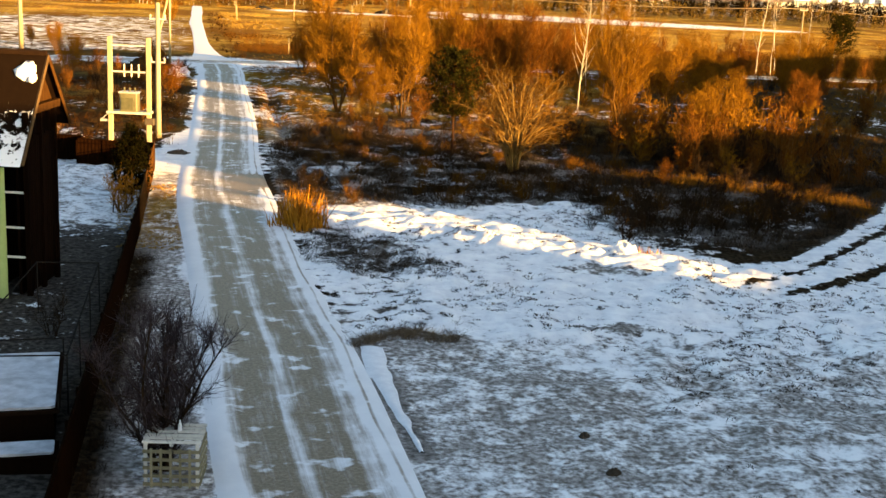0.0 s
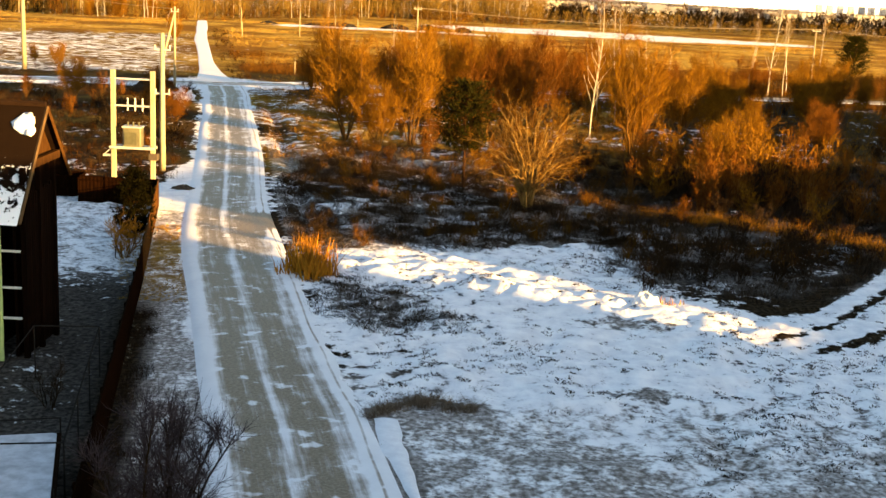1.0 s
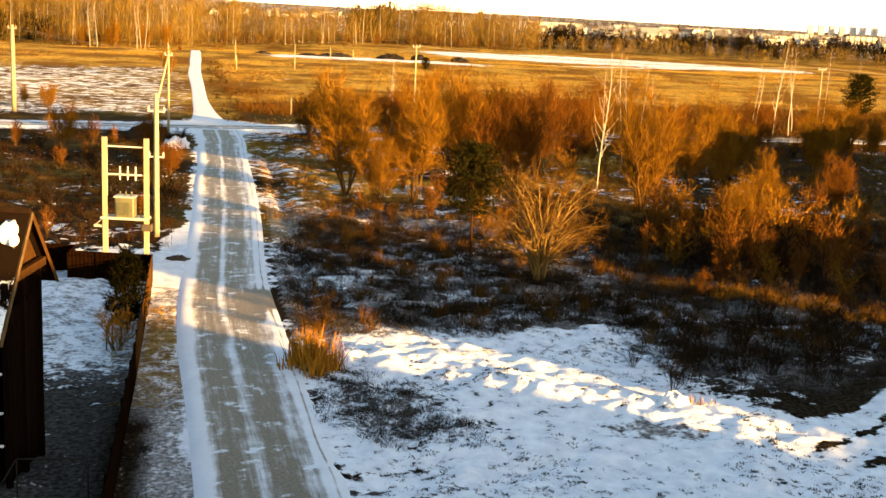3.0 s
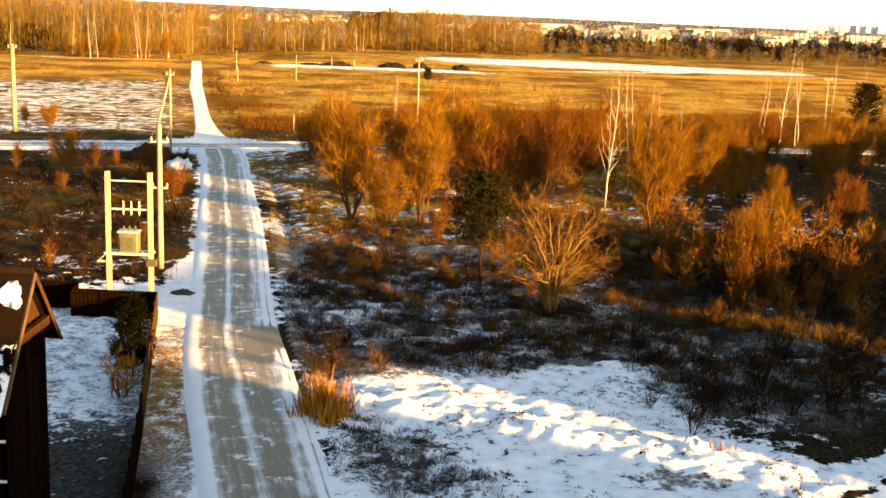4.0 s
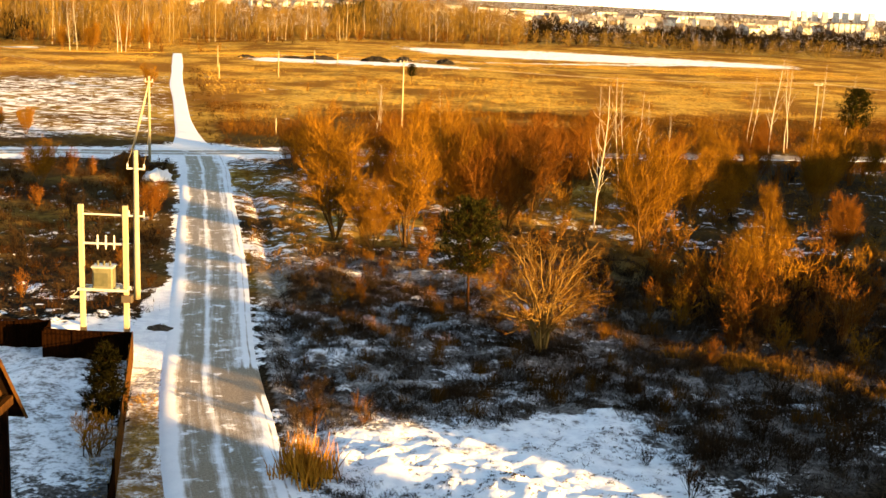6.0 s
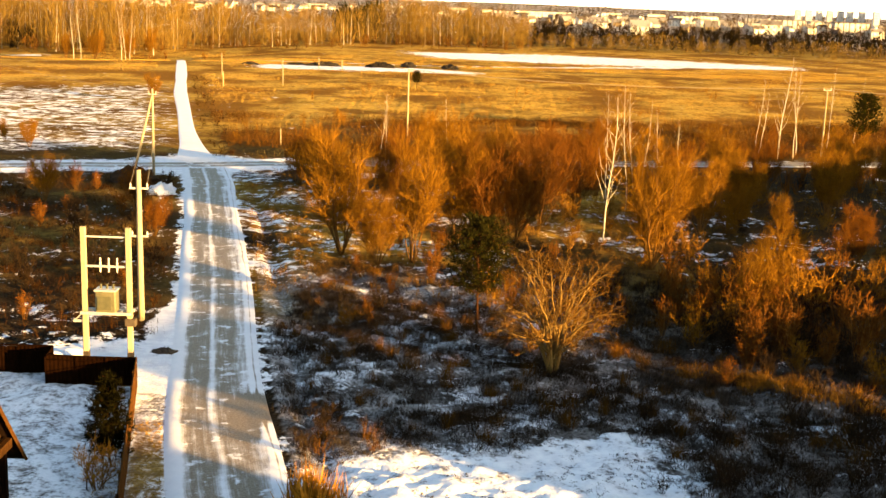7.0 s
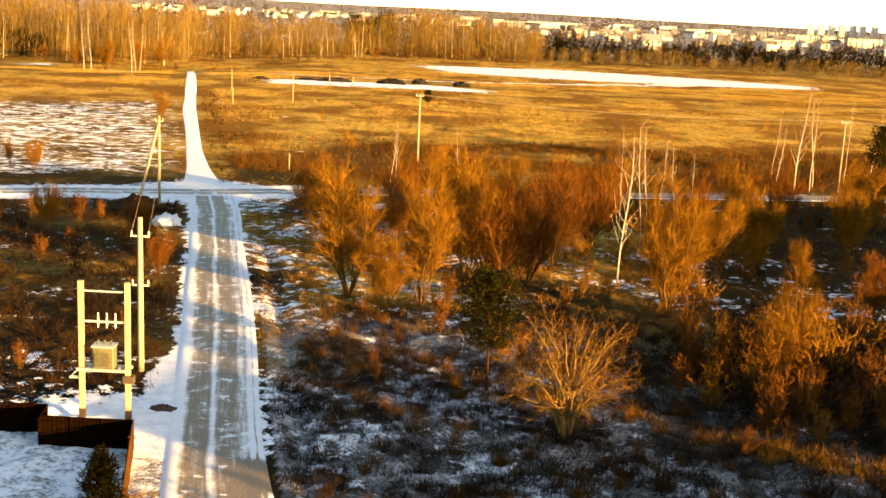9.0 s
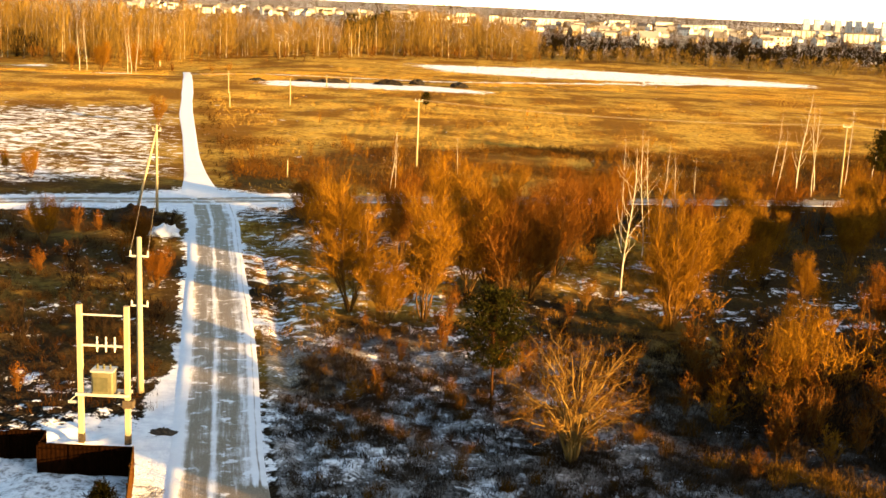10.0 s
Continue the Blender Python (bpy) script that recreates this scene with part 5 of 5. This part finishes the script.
def line_pole(x, y, h, label, arms=(), strut=None, mat=None, r=0.16, lean=0.0):
    mat = mat or M_CONCRETE
    ob = thing("utility_pole", (0, 0, 0), label, "pole", "utility poles")
    g = rz(x, y)
    part("pole", Mesh().tube([(x, y, g - 0.3), (x + lean / 2, y, g + h / 2), (x + lean, y, g + h)], [r, r * 0.85, r * 0.7], 8), mat, ob, smooth=True)
    for z, half in arms:
        a = part("crossarm", Mesh().box((x + lean - half, y - 0.05, g + z - 0.05), (x + lean + half, y + 0.05, g + z + 0.05)), M_STEEL, ob)
        for s in (-0.9, 0.9):
            part("insulator", insulator(x + lean + s * half, y, g + z + 0.05), M_PORCELAIN, a)
    if strut:
        part("strut", Mesh().tube([(strut[0], strut[1], rz(*strut) - 0.2), (x + lean, y, g + h - 0.6)], [r * 0.9, r * 0.7], 8), mat, ob, smooth=True)
    return ob


line_pole(-21.45, 84.0, 9.2, "tall pale utility pole with crossarms behind the transformer", ((8.1, 0.55), (5.2, 0.5)), r=0.2)
line_pole(-33.8, 137.3, 8.95, "pale utility pole with a leaning strut at the crossing", ((8.4, 0.4),), (-36.0, 137.6), r=0.15)
line_pole(-55.6, 151, 10.2, "pale utility pole at the field's edge", ((9.8, 0.5),), r=0.3)
line_pole(-24.5, 164.0, 2.1, "short white marker post", r=0.09)
line_pole(-9.2, 176, 9.0, "slim utility pole on the meadow", ((8.7, 0.5),), mat=M_WOODPOLE, r=0.13)
for x, y, h in ((-51.7, 268, 4.5), (-46.3, 241, 2.8), (-36.4, 249.7, 5.1), (-34.3, 293, 2.9), (-29.3, 296, 2.2)):
    line_pole(x, y, h, "far weathered pole on the golden meadow", (), mat=M_WOODPOLE, r=0.12)
line_pole(44, 168, 9.0, "slim utility pole on the meadow", ((8.7, 0.5),), mat=M_WOODPOLE, r=0.13)
line_pole(90, 160, 9.0, "slim utility pole on the meadow", ((8.7, 0.5),), mat=M_WOODPOLE, r=0.13)


def wire(a, b, sag=0.6, r=0.012):
    pts = [Vector(a).lerp(Vector(b), i / 12) - Vector((0, 0, sag * 4 * (i / 12) * (1 - i / 12))) for i in range(13)]
    tagged(part("cable", Mesh().tube(pts, [r] * 13, 4), M_LITCABLE), "thin sagging overhead cable", "cable", "overhead cables")


for s in (-0.5, 0.5):
    wire((-21.45 + s, 84, 8.4), (-33.8 + s, 137.3, 8.75), 0.9)
    wire((-33.8 + s, 137.3, 8.75), (-55.6 + s, 151, 10.1), 0.4)
    wire((-9.2, 176 + s, 9.0), (44, 168 + s, 9.0), 0.8, 0.018)
    wire((44, 168 + s, 9.0), (90, 160 + s, 9.0), 0.8, 0.018)


# ---- fence and yard ----
def fence_run(name, a, b, n, height, label, mat):
    """Ribbed sheet panels between posts, with a rail on top."""
    ob = thing(name, (0, 0, 0), label, "fence")
    a, b = Vector((*a, 0)), Vector((*b, 0))
    d = (b - a) / n
    w, t = d.length, d.normalized()
    nn = Vector((t.y, -t.x, 0))
    for i in range(n):
        p = a + d * i
        g = min(rz(p.x, p.y), rz((p + d).x, (p + d).y))
        m, ribs = Mesh(), max(4, int(w / 0.2))
        v, f = [], []
        for j in range(2 * ribs + 1):
            q = p + t * (w * j / (2 * ribs)) + nn * (0.025 if j % 2 else 0.0)
            v += [(q.x, q.y, g - 0.05), (q.x, q.y, g + height), (q.x - nn.x * 0.02, q.y - nn.y * 0.02, g - 0.05), (q.x - nn.x * 0.02, q.y - nn.y * 0.02, g + height)]
        for j in range(2 * ribs):
            k = 4 * j
            f += [(k, k + 4, k + 5, k + 1), (k + 2, k + 3, k + 7, k + 6), (k + 1, k + 5, k + 7, k + 3)]
        part("panel", m.add(v, f), mat, ob)
        q = p - nn * 0.06
        part("post", Mesh().box((q.x - 0.04, q.y - 0.04, g - 0.2), (q.x + 0.04, q.y + 0.04, g + height + 0.03)), mat, ob)
    q0, q1 = a - nn * 0.05, b - nn * 0.05
    part("rail", Mesh().bar((q0.x, q0.y, rz(q0.x, q0.y) + height * 0.85), (q1.x, q1.y, rz(q1.x, q1.y) + height * 0.85), 0.03, 4), mat, ob)
    part("cap", Mesh().tube([(a.x, a.y, rz(a.x, a.y) + height + 0.02), ((a.x + b.x) / 2, (a.y + b.y) / 2, rz((a.x + b.x) / 2, (a.y + b.y) / 2) + height + 0.03), (b.x, b.y, rz(b.x, b.y) + height + 0.02)], [0.035] * 3, 4), mat, ob)


SHEET = "brown sheet-metal fence along the yard, darkened for shade"
# Only the second run takes the sunlit tone; the others are coloured as shaded.
fence_run("fence", (-4.4, 5.0), (-15.0, 55.4), 22, 1.55, SHEET, M_SHADEFENCE)
fence_run("fence", (-15.0, 55.4), (-18.6, 71.9), 8, 1.55, "sunlit stretch of the brown sheet-metal fence", M_LITFENCE)
fence_run("fence", (-18.6, 71.9), (-23.1, 71.7), 3, 1.5, "brown sheet-metal fence closing the yard's end", M_SHADEFENCE)
fence_run("fence", (-23.1, 71.7), (-23.4, 73.6), 1, 1.5, "short return of the brown fence", M_SHADEFENCE)
fence_run("fence", (-23.4, 73.6), (-36, 73.0), 7, 1.5, "brown sheet-metal fence closing the yard's end", M_SHADEFENCE)


def yard_house():
    ob = thing("house", (0, 0, 0), "steep-roofed wooden house with patchy snow on its roof", "house")
    x0, x1, ym, top = -15.8, -27.0, 45.9, 8.75
    y0, y1, e0, e1 = 42.9, 48.2, 5.1, 5.95
    body = Mesh().add([(x, y, z) for x in (-17.4, -26.6) for y, z in ((43.5, -0.3), (48.3, -0.3), (48.3, 5.7), (45.9, 8.5), (43.5, 5.7))],
                      [(0, 1, 2, 3, 4), (9, 8, 7, 6, 5), (0, 5, 6, 1), (1, 6, 7, 2), (4, 3, 8, 9), (5, 0, 4, 9), (2, 7, 8, 3)])
    part("wall", body, M_SHADETIMBER, ob, "timber wall with shade put into its colour")
    part("side_wall", Mesh().box((-26.5, 43.38, 0.0), (-16.62, 43.48, 4.85)), M_GREEN, ob, "light green boarded wall")
    for y, z, sgn in ((y0, e0, -1), (y1, e1, 1)):
        v = [(x0, ym, top), (x1, ym, top), (x1, y, z), (x0, y, z)]
        v += [(a, b + sgn * 0.09, c - 0.09) for a, b, c in v]
        slope = part("roof", Mesh().add(v, [(0, 1, 2, 3), (7, 6, 5, 4), (0, 3, 7, 4), (1, 5, 6, 2), (3, 2, 6, 7), (0, 4, 5, 1)]), M_ROOF, ob, "dark brown roof slope with patches of snow")
        slope.data.materials[0] = M_SNOWROOF if sgn < 0 else M_ROOF
        part("bargeboard", Mesh().tube([(x0 + 0.05, ym, top - 0.05), (x0 + 0.05, y, z - 0.05)], [0.07, 0.07], 4), M_LITTRIM if sgn < 0 else M_LITGABLE, slope)
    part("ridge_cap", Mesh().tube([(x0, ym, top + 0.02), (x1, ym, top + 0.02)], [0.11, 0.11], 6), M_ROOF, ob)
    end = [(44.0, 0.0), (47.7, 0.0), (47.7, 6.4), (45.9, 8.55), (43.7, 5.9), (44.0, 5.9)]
    part("end_wall", Mesh().add([(x, y, z) for x in (x0 - 0.5, x0 - 0.6) for y, z in end], [(0, 1, 2, 3, 4, 5), (11, 10, 9, 8, 7, 6)] + [(k, (k + 1) % 6, 6 + (k + 1) % 6, 6 + k) for k in range(6)]), M_SHADETIMBER, ob)
    # Beam and gable get the sunlit tone, posts and boards below the shaded one.
    part("gable_beam", Mesh().box((x0 - 0.15, 44.6, 6.70), (x0 + 0.02, 47.2, 6.98)), M_LITGABLE, ob, "sunlit brown beam")
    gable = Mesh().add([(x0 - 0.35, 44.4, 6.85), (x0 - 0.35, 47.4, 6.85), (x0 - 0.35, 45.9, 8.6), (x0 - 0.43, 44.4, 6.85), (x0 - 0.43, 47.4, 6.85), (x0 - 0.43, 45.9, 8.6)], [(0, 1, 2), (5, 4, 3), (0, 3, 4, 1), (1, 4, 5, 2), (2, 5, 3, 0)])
    part("gable_board", gable, M_LITGABLE, ob, "brown boarded gable, lightened as sunlit")
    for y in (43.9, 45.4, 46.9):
        part("porch_post", Mesh().box((x0 - 0.25, y - 0.09, -0.2), (x0 - 0.07, y + 0.09, 6.8)), M_SHADETIMBER, ob)
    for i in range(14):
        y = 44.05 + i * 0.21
        part("screen_board", Mesh().box((x0 - 0.2, y, 0.1), (x0 - 0.16, y + 0.17, 5.9 - 0.05 * (i % 3))), M_SHADETIMBER, ob)
    for z in (1.5, 2.6, 3.9):
        part("porch_rail", Mesh().box((x0 - 1.5, 43.55, z), (x0 - 0.2, 43.63, z + 0.07)), M_PALE, ob)
    # snow lying on the south slope in patches
    rng = np.random.default_rng(3)

    def on_roof(x, t):
        return np.array([x, ym + (y0 - ym) * t, top + (e0 - top) * t])

    normal = unit(np.array([0, -(top - e0), (ym - y0)]))
    for cx, ct, size in ((0.55, 0.17, 0.42), (0.3, 0.24, 0.2)):
        lump, n = Mesh(), 10
        for i in range(5):
            for k in range(n):
                a = 2 * math.pi * k / n
                rr = math.cos(i / 5 * math.pi / 2) * (0.6 + 0.7 * rng.random()) * size
                lump.v.append(tuple(on_roof(x0 - cx + math.cos(a) * rr, ct + math.sin(a) * rr * 0.22) + normal * (0.02 + 0.14 * math.sin(i / 5 * math.pi / 2))))
        lump.f = [(i * n + k, i * n + (k + 1) % n, (i + 1) * n + (k + 1) % n, (i + 1) * n + k) for i in range(4) for k in range(n)] + [tuple(range(40, 50))]
        part("snow_lump", lump, M_SNOW, ob, smooth=True)


yard_house()

yard_spruce = plant("spruce", conifer_meshes(61, 3.7, 1.15, 0.3, 11, 8, 0.5), M_PINEBARK, M_SPRUCE, "small dark spruce in the snowy yard", "tree", at=(-17.25, 62.2))
# This crown takes the sunlit reed colour to stand for sun on it.
gold_shrub = plant("shrub", bush_meshes(62, 12, 2.2, 0.5, 8, 9, 0.026, 0.024), M_BARK, M_LITGRASS, "dry shrub beside the yard's spruce, coloured as if sunlit", "shrub", at=(-17.0, 59.4))
sapling = plant("sapling", birch_meshes(63, 2.6, 0.035, 8, 5, 0.014, 0.3), M_TWIGDARK, M_TWIG, "thin sapling in the yard", "tree", at=(-17.35, 59.2))
yard_bush = plant("shrub", bush_meshes(64, 8, 1.8, 0.6, 7, 6, 0.014, 0.022), M_TWIGDARK, M_TWIGDARK, "bare dark fruit bush in the yard", "shrub", at=(-13.5, 39.2))
road_bush = plant("roadside_tree", bush_meshes(65, 8, 4.7, 0.27, 22, 34, 0.013, 0.07, 0.08, 0.10), M_TWIGDARK, M_TWIGPURPLE, "dark bare young tree between fence and road", "tree", at=(-7.25, 29.0))


def pipe_frame():
    ob = thing("garden_frame", (0, 0, 0), "bare dark pipe frame of a garden enclosure", "frame")
    c = [(-10.7, 32.2), (-12.9, 42.3), (-15.0, 42.0), (-13.6, 31.6)]
    for i, (x, y) in enumerate(c):
        part("upright", Mesh().bar((x, y, rz(x, y) - 0.1), (x, y, 1.8), 0.025), M_WIRE, ob)
        q = c[(i + 1) % 4]
        part("top_rail", Mesh().bar((x, y, 1.8), (*q, 1.8), 0.025), M_WIRE, ob)
    for t in (0.33, 0.66):
        x, y = c[0][0] + (c[1][0] - c[0][0]) * t, c[0][1] + (c[1][1] - c[0][1]) * t
        part("upright", Mesh().bar((x, y, rz(x, y) - 0.1), (x, y, 1.8), 0.025), M_WIRE, ob)


pipe_frame()


def low_shed():
    ob = thing("low_shed", (-10.25, 30.2, 0), "low dark timber shed with snow on its flat roof", "shed")
    ob.rotation_euler.z = 0.295
    part("wall", Mesh().box((-5.2, 0.15, -0.2), (-0.15, 4.6, 0.90)), M_SHADETIMBER, ob)
    part("roof", Mesh().box((-5.3, 0.0, 0.90), (0.0, 4.8, 1.0)), M_ROOF, ob)
    part("snow_cover", Mesh().box((-5.2, 0.1, 1.004), (-0.12, 4.65, 1.07), bevel=0.1), M_SHADESNOW, ob)
    part("rail", Mesh().bar((-5.2, 4.9, 1.4), (0.0, 4.9, 1.4), 0.025), M_WIRE, ob)
    for y in (0.1, 4.85):
        part("rail_post", Mesh().bar((-0.03, y, 0.9), (-0.03, y, 1.4), 0.025), M_WIRE, ob)
    part("step", Mesh().box((-4.5, -1.9, -0.1), (0.0, -0.9, 0.5)), M_SHADETIMBER, ob)
    part("step_snow", Mesh().box((-4.4, -1.75, 0.504), (-0.1, -0.95, 0.57), bevel=0.06), M_SHADESNOW, ob)


low_shed()


def crate():
    ob = thing("slatted_crate", (-6.85, 28.6, rz(-6.85, 28.6)), "whitewashed slatted wooden crate at the roadside", "crate")
    ob.rotation_euler.z = 0.08
    for i in range(6):
        y = -0.62 + i * 0.22
        part("slat", Mesh().box((-0.70, y, 1.16 + 0.01 * (i % 2)), (0.70, y + 0.11, 1.20 + 0.01 * (i % 2))), M_PALE, ob)
    for x in (-0.66, -0.04, 0.58):
        part("bearer", Mesh().box((x, -0.62, 1.08), (x + 0.08, 0.65, 1.16)), M_PALE, ob)
    for x in (-0.66, 0.58):
        for y in (-0.62, 0.57):
            part("leg", Mesh().box((x, y, 0), (x + 0.08, y + 0.08, 1.08)), M_PALE, ob)
    for i in range(5):
        z = 0.08 + i * 0.21
        part("side_slat", Mesh().box((-0.68, -0.66, z), (0.68, -0.625, z + 0.08)), M_SLATOLD, ob)
        part("end_slat", Mesh().box((0.665, -0.6, z), (0.70, 0.6, z + 0.08)), M_SLATOLD, ob)
    for i in range(5):
        x = -0.5 + i * 0.23
        part("upright", Mesh().box((x, -0.70, 0.05), (x + 0.06, -0.665, 1.05)), M_SLATOLD, ob)
    part("bottle", Mesh().tube([(0.1, 0.1, 1.21), (0.1, 0.1, 1.37), (0.1, 0.1, 1.43), (0.1, 0.1, 1.49)], [0.05, 0.05, 0.02, 0.02], 8), M_SNOW, ob)


crate()


# ---- heaps, mounds and stones ----
def mound(name, x, y, w, d, h, mat, label, category, seed, sink=0.08):
    rng = np.random.default_rng(seed)
    m, n, rings = Mesh(), 20, 8
    for i in range(rings):
        f = math.cos(i / rings * math.pi / 2)
        for k in range(n):
            a = 2 * math.pi * k / n
            j = 1 + 0.16 * math.sin(2 * a + seed) + 0.12 * math.sin(5 * a + 2 * seed + i) + 0.11 * rng.normal()
            m.v.append((math.cos(a) * w / 2 * f * j, math.sin(a) * d / 2 * f * j, -sink + h * math.sin(i / rings * math.pi / 2) * (1 + 0.16 * math.sin(3 * a + seed) + 0.16 * rng.normal())))
    m.f = [(i * n + k, i * n + (k + 1) % n, (i + 1) * n + (k + 1) % n, (i + 1) * n + k) for i in range(rings - 1) for k in range(n)] + [tuple(range((rings - 1) * n, rings * n))]
    ob = part(name, m, mat, smooth=mat is M_SNOW)
    ob.location = (x, y, rz(x, y))
    return tagged(ob, label, category)


mound("snow_heap", -30.6, 127.2, 2.6, 2.0, 1.0, M_SNOW, "low heap of ploughed snow at the roadside", "heap", 1)
mound("earth_heap", -18.6, 77.9, 1.5, 0.9, 0.28, M_EARTH, "low dark earth heap on the snow", "heap", 2)
mound("snow_heap", 7.4, 55.5, 1.3, 0.9, 0.55, M_SNOW, "lump of ploughed snow in the sun", "heap", 4)
mound("molehill", 3.64, 32.8, 0.34, 0.3, 0.14, M_EARTH, "small dark molehill in frosted grass", "molehill", 5, 0.02)
mound("molehill", 4.17, 30.3, 0.42, 0.34, 0.16, M_EARTH, "small dark molehill in frosted grass", "molehill", 6, 0.02)
def snow_drift():
    """Snow lying in a ditch that narrows to a point."""
    m, n, k = Mesh(), 40, 6
    for i in range(n + 1):
        t = i / n
        y = 39.85 - 8.85 * t
        left = np.interp(y, [31.0, 32.7, 35.2, 37.4, 39.85], [-0.90, -1.42, -2.2, -2.9, -3.35])
        right = np.interp(y, [31.0, 32.9, 34.0, 37.4, 39.85], [-0.76, -1.22, -1.5, -2.15, -2.6])
        left, right = left + 0.10 * (float(wave([y], [3.0], 1.6)[0]) - 0.5), right + 0.14 * (float(wave([y], [9.0], 1.3, 1)[0]) - 0.5)
        for j in range(k + 1):
            u = j / k
            x = left + (right - left) * u
            m.v.append((x, y, rz(x, y) - 0.04 + 0.10 * math.sin(math.pi * min(1, max(0, 0.06 + 0.88 * u))) ** 0.5))
    m.f = [(i * (k + 1) + j, (i + 1) * (k + 1) + j, (i + 1) * (k + 1) + j + 1, i * (k + 1) + j + 1) for i in range(n) for j in range(k)]
    tagged(part("snow_drift", m, M_SNOW, smooth=True), "smooth snow drift tapering along a shallow ditch", "snow drift")


snow_drift()
rng = np.random.default_rng(71)
t = rng.random(44)
blades("matted_grass", np.interp(t, [0, 0.2, 0.45, 0.7, 1], [-3.7, -3.0, -2.1, -1.4, -0.1]) + rng.normal(size=44) * 0.16, np.interp(t, [0, 0.2, 0.45, 0.7, 1], [40.0, 40.6, 41.4, 41.5, 41.1]) + rng.normal(size=44) * 0.22, 60, 0.3, 0.022, 0.8, M_MATTED, "matted brown grass along the lot's edge", "grass", 0.16)
for i, (x, y, w, h) in enumerate(((-35, 310, 9, 1.7), (-21.5, 311, 8, 2.4), (-15, 320, 5, 2.2), (-4.5, 313, 6, 2.0), (-52, 304, 6, 1.3), (-42, 312, 6, 1.0))):
    mound("earth_heap", x, y, w * 0.8, 3, h * 0.55, M_SOOT, "dark earth heap on the far meadow", "heap", 20 + i)
mound("brush_heap", -35, 133.5, 5, 2.5, 1.3, M_WEED, "dark heap of brush beside the crossing", "heap", 31)
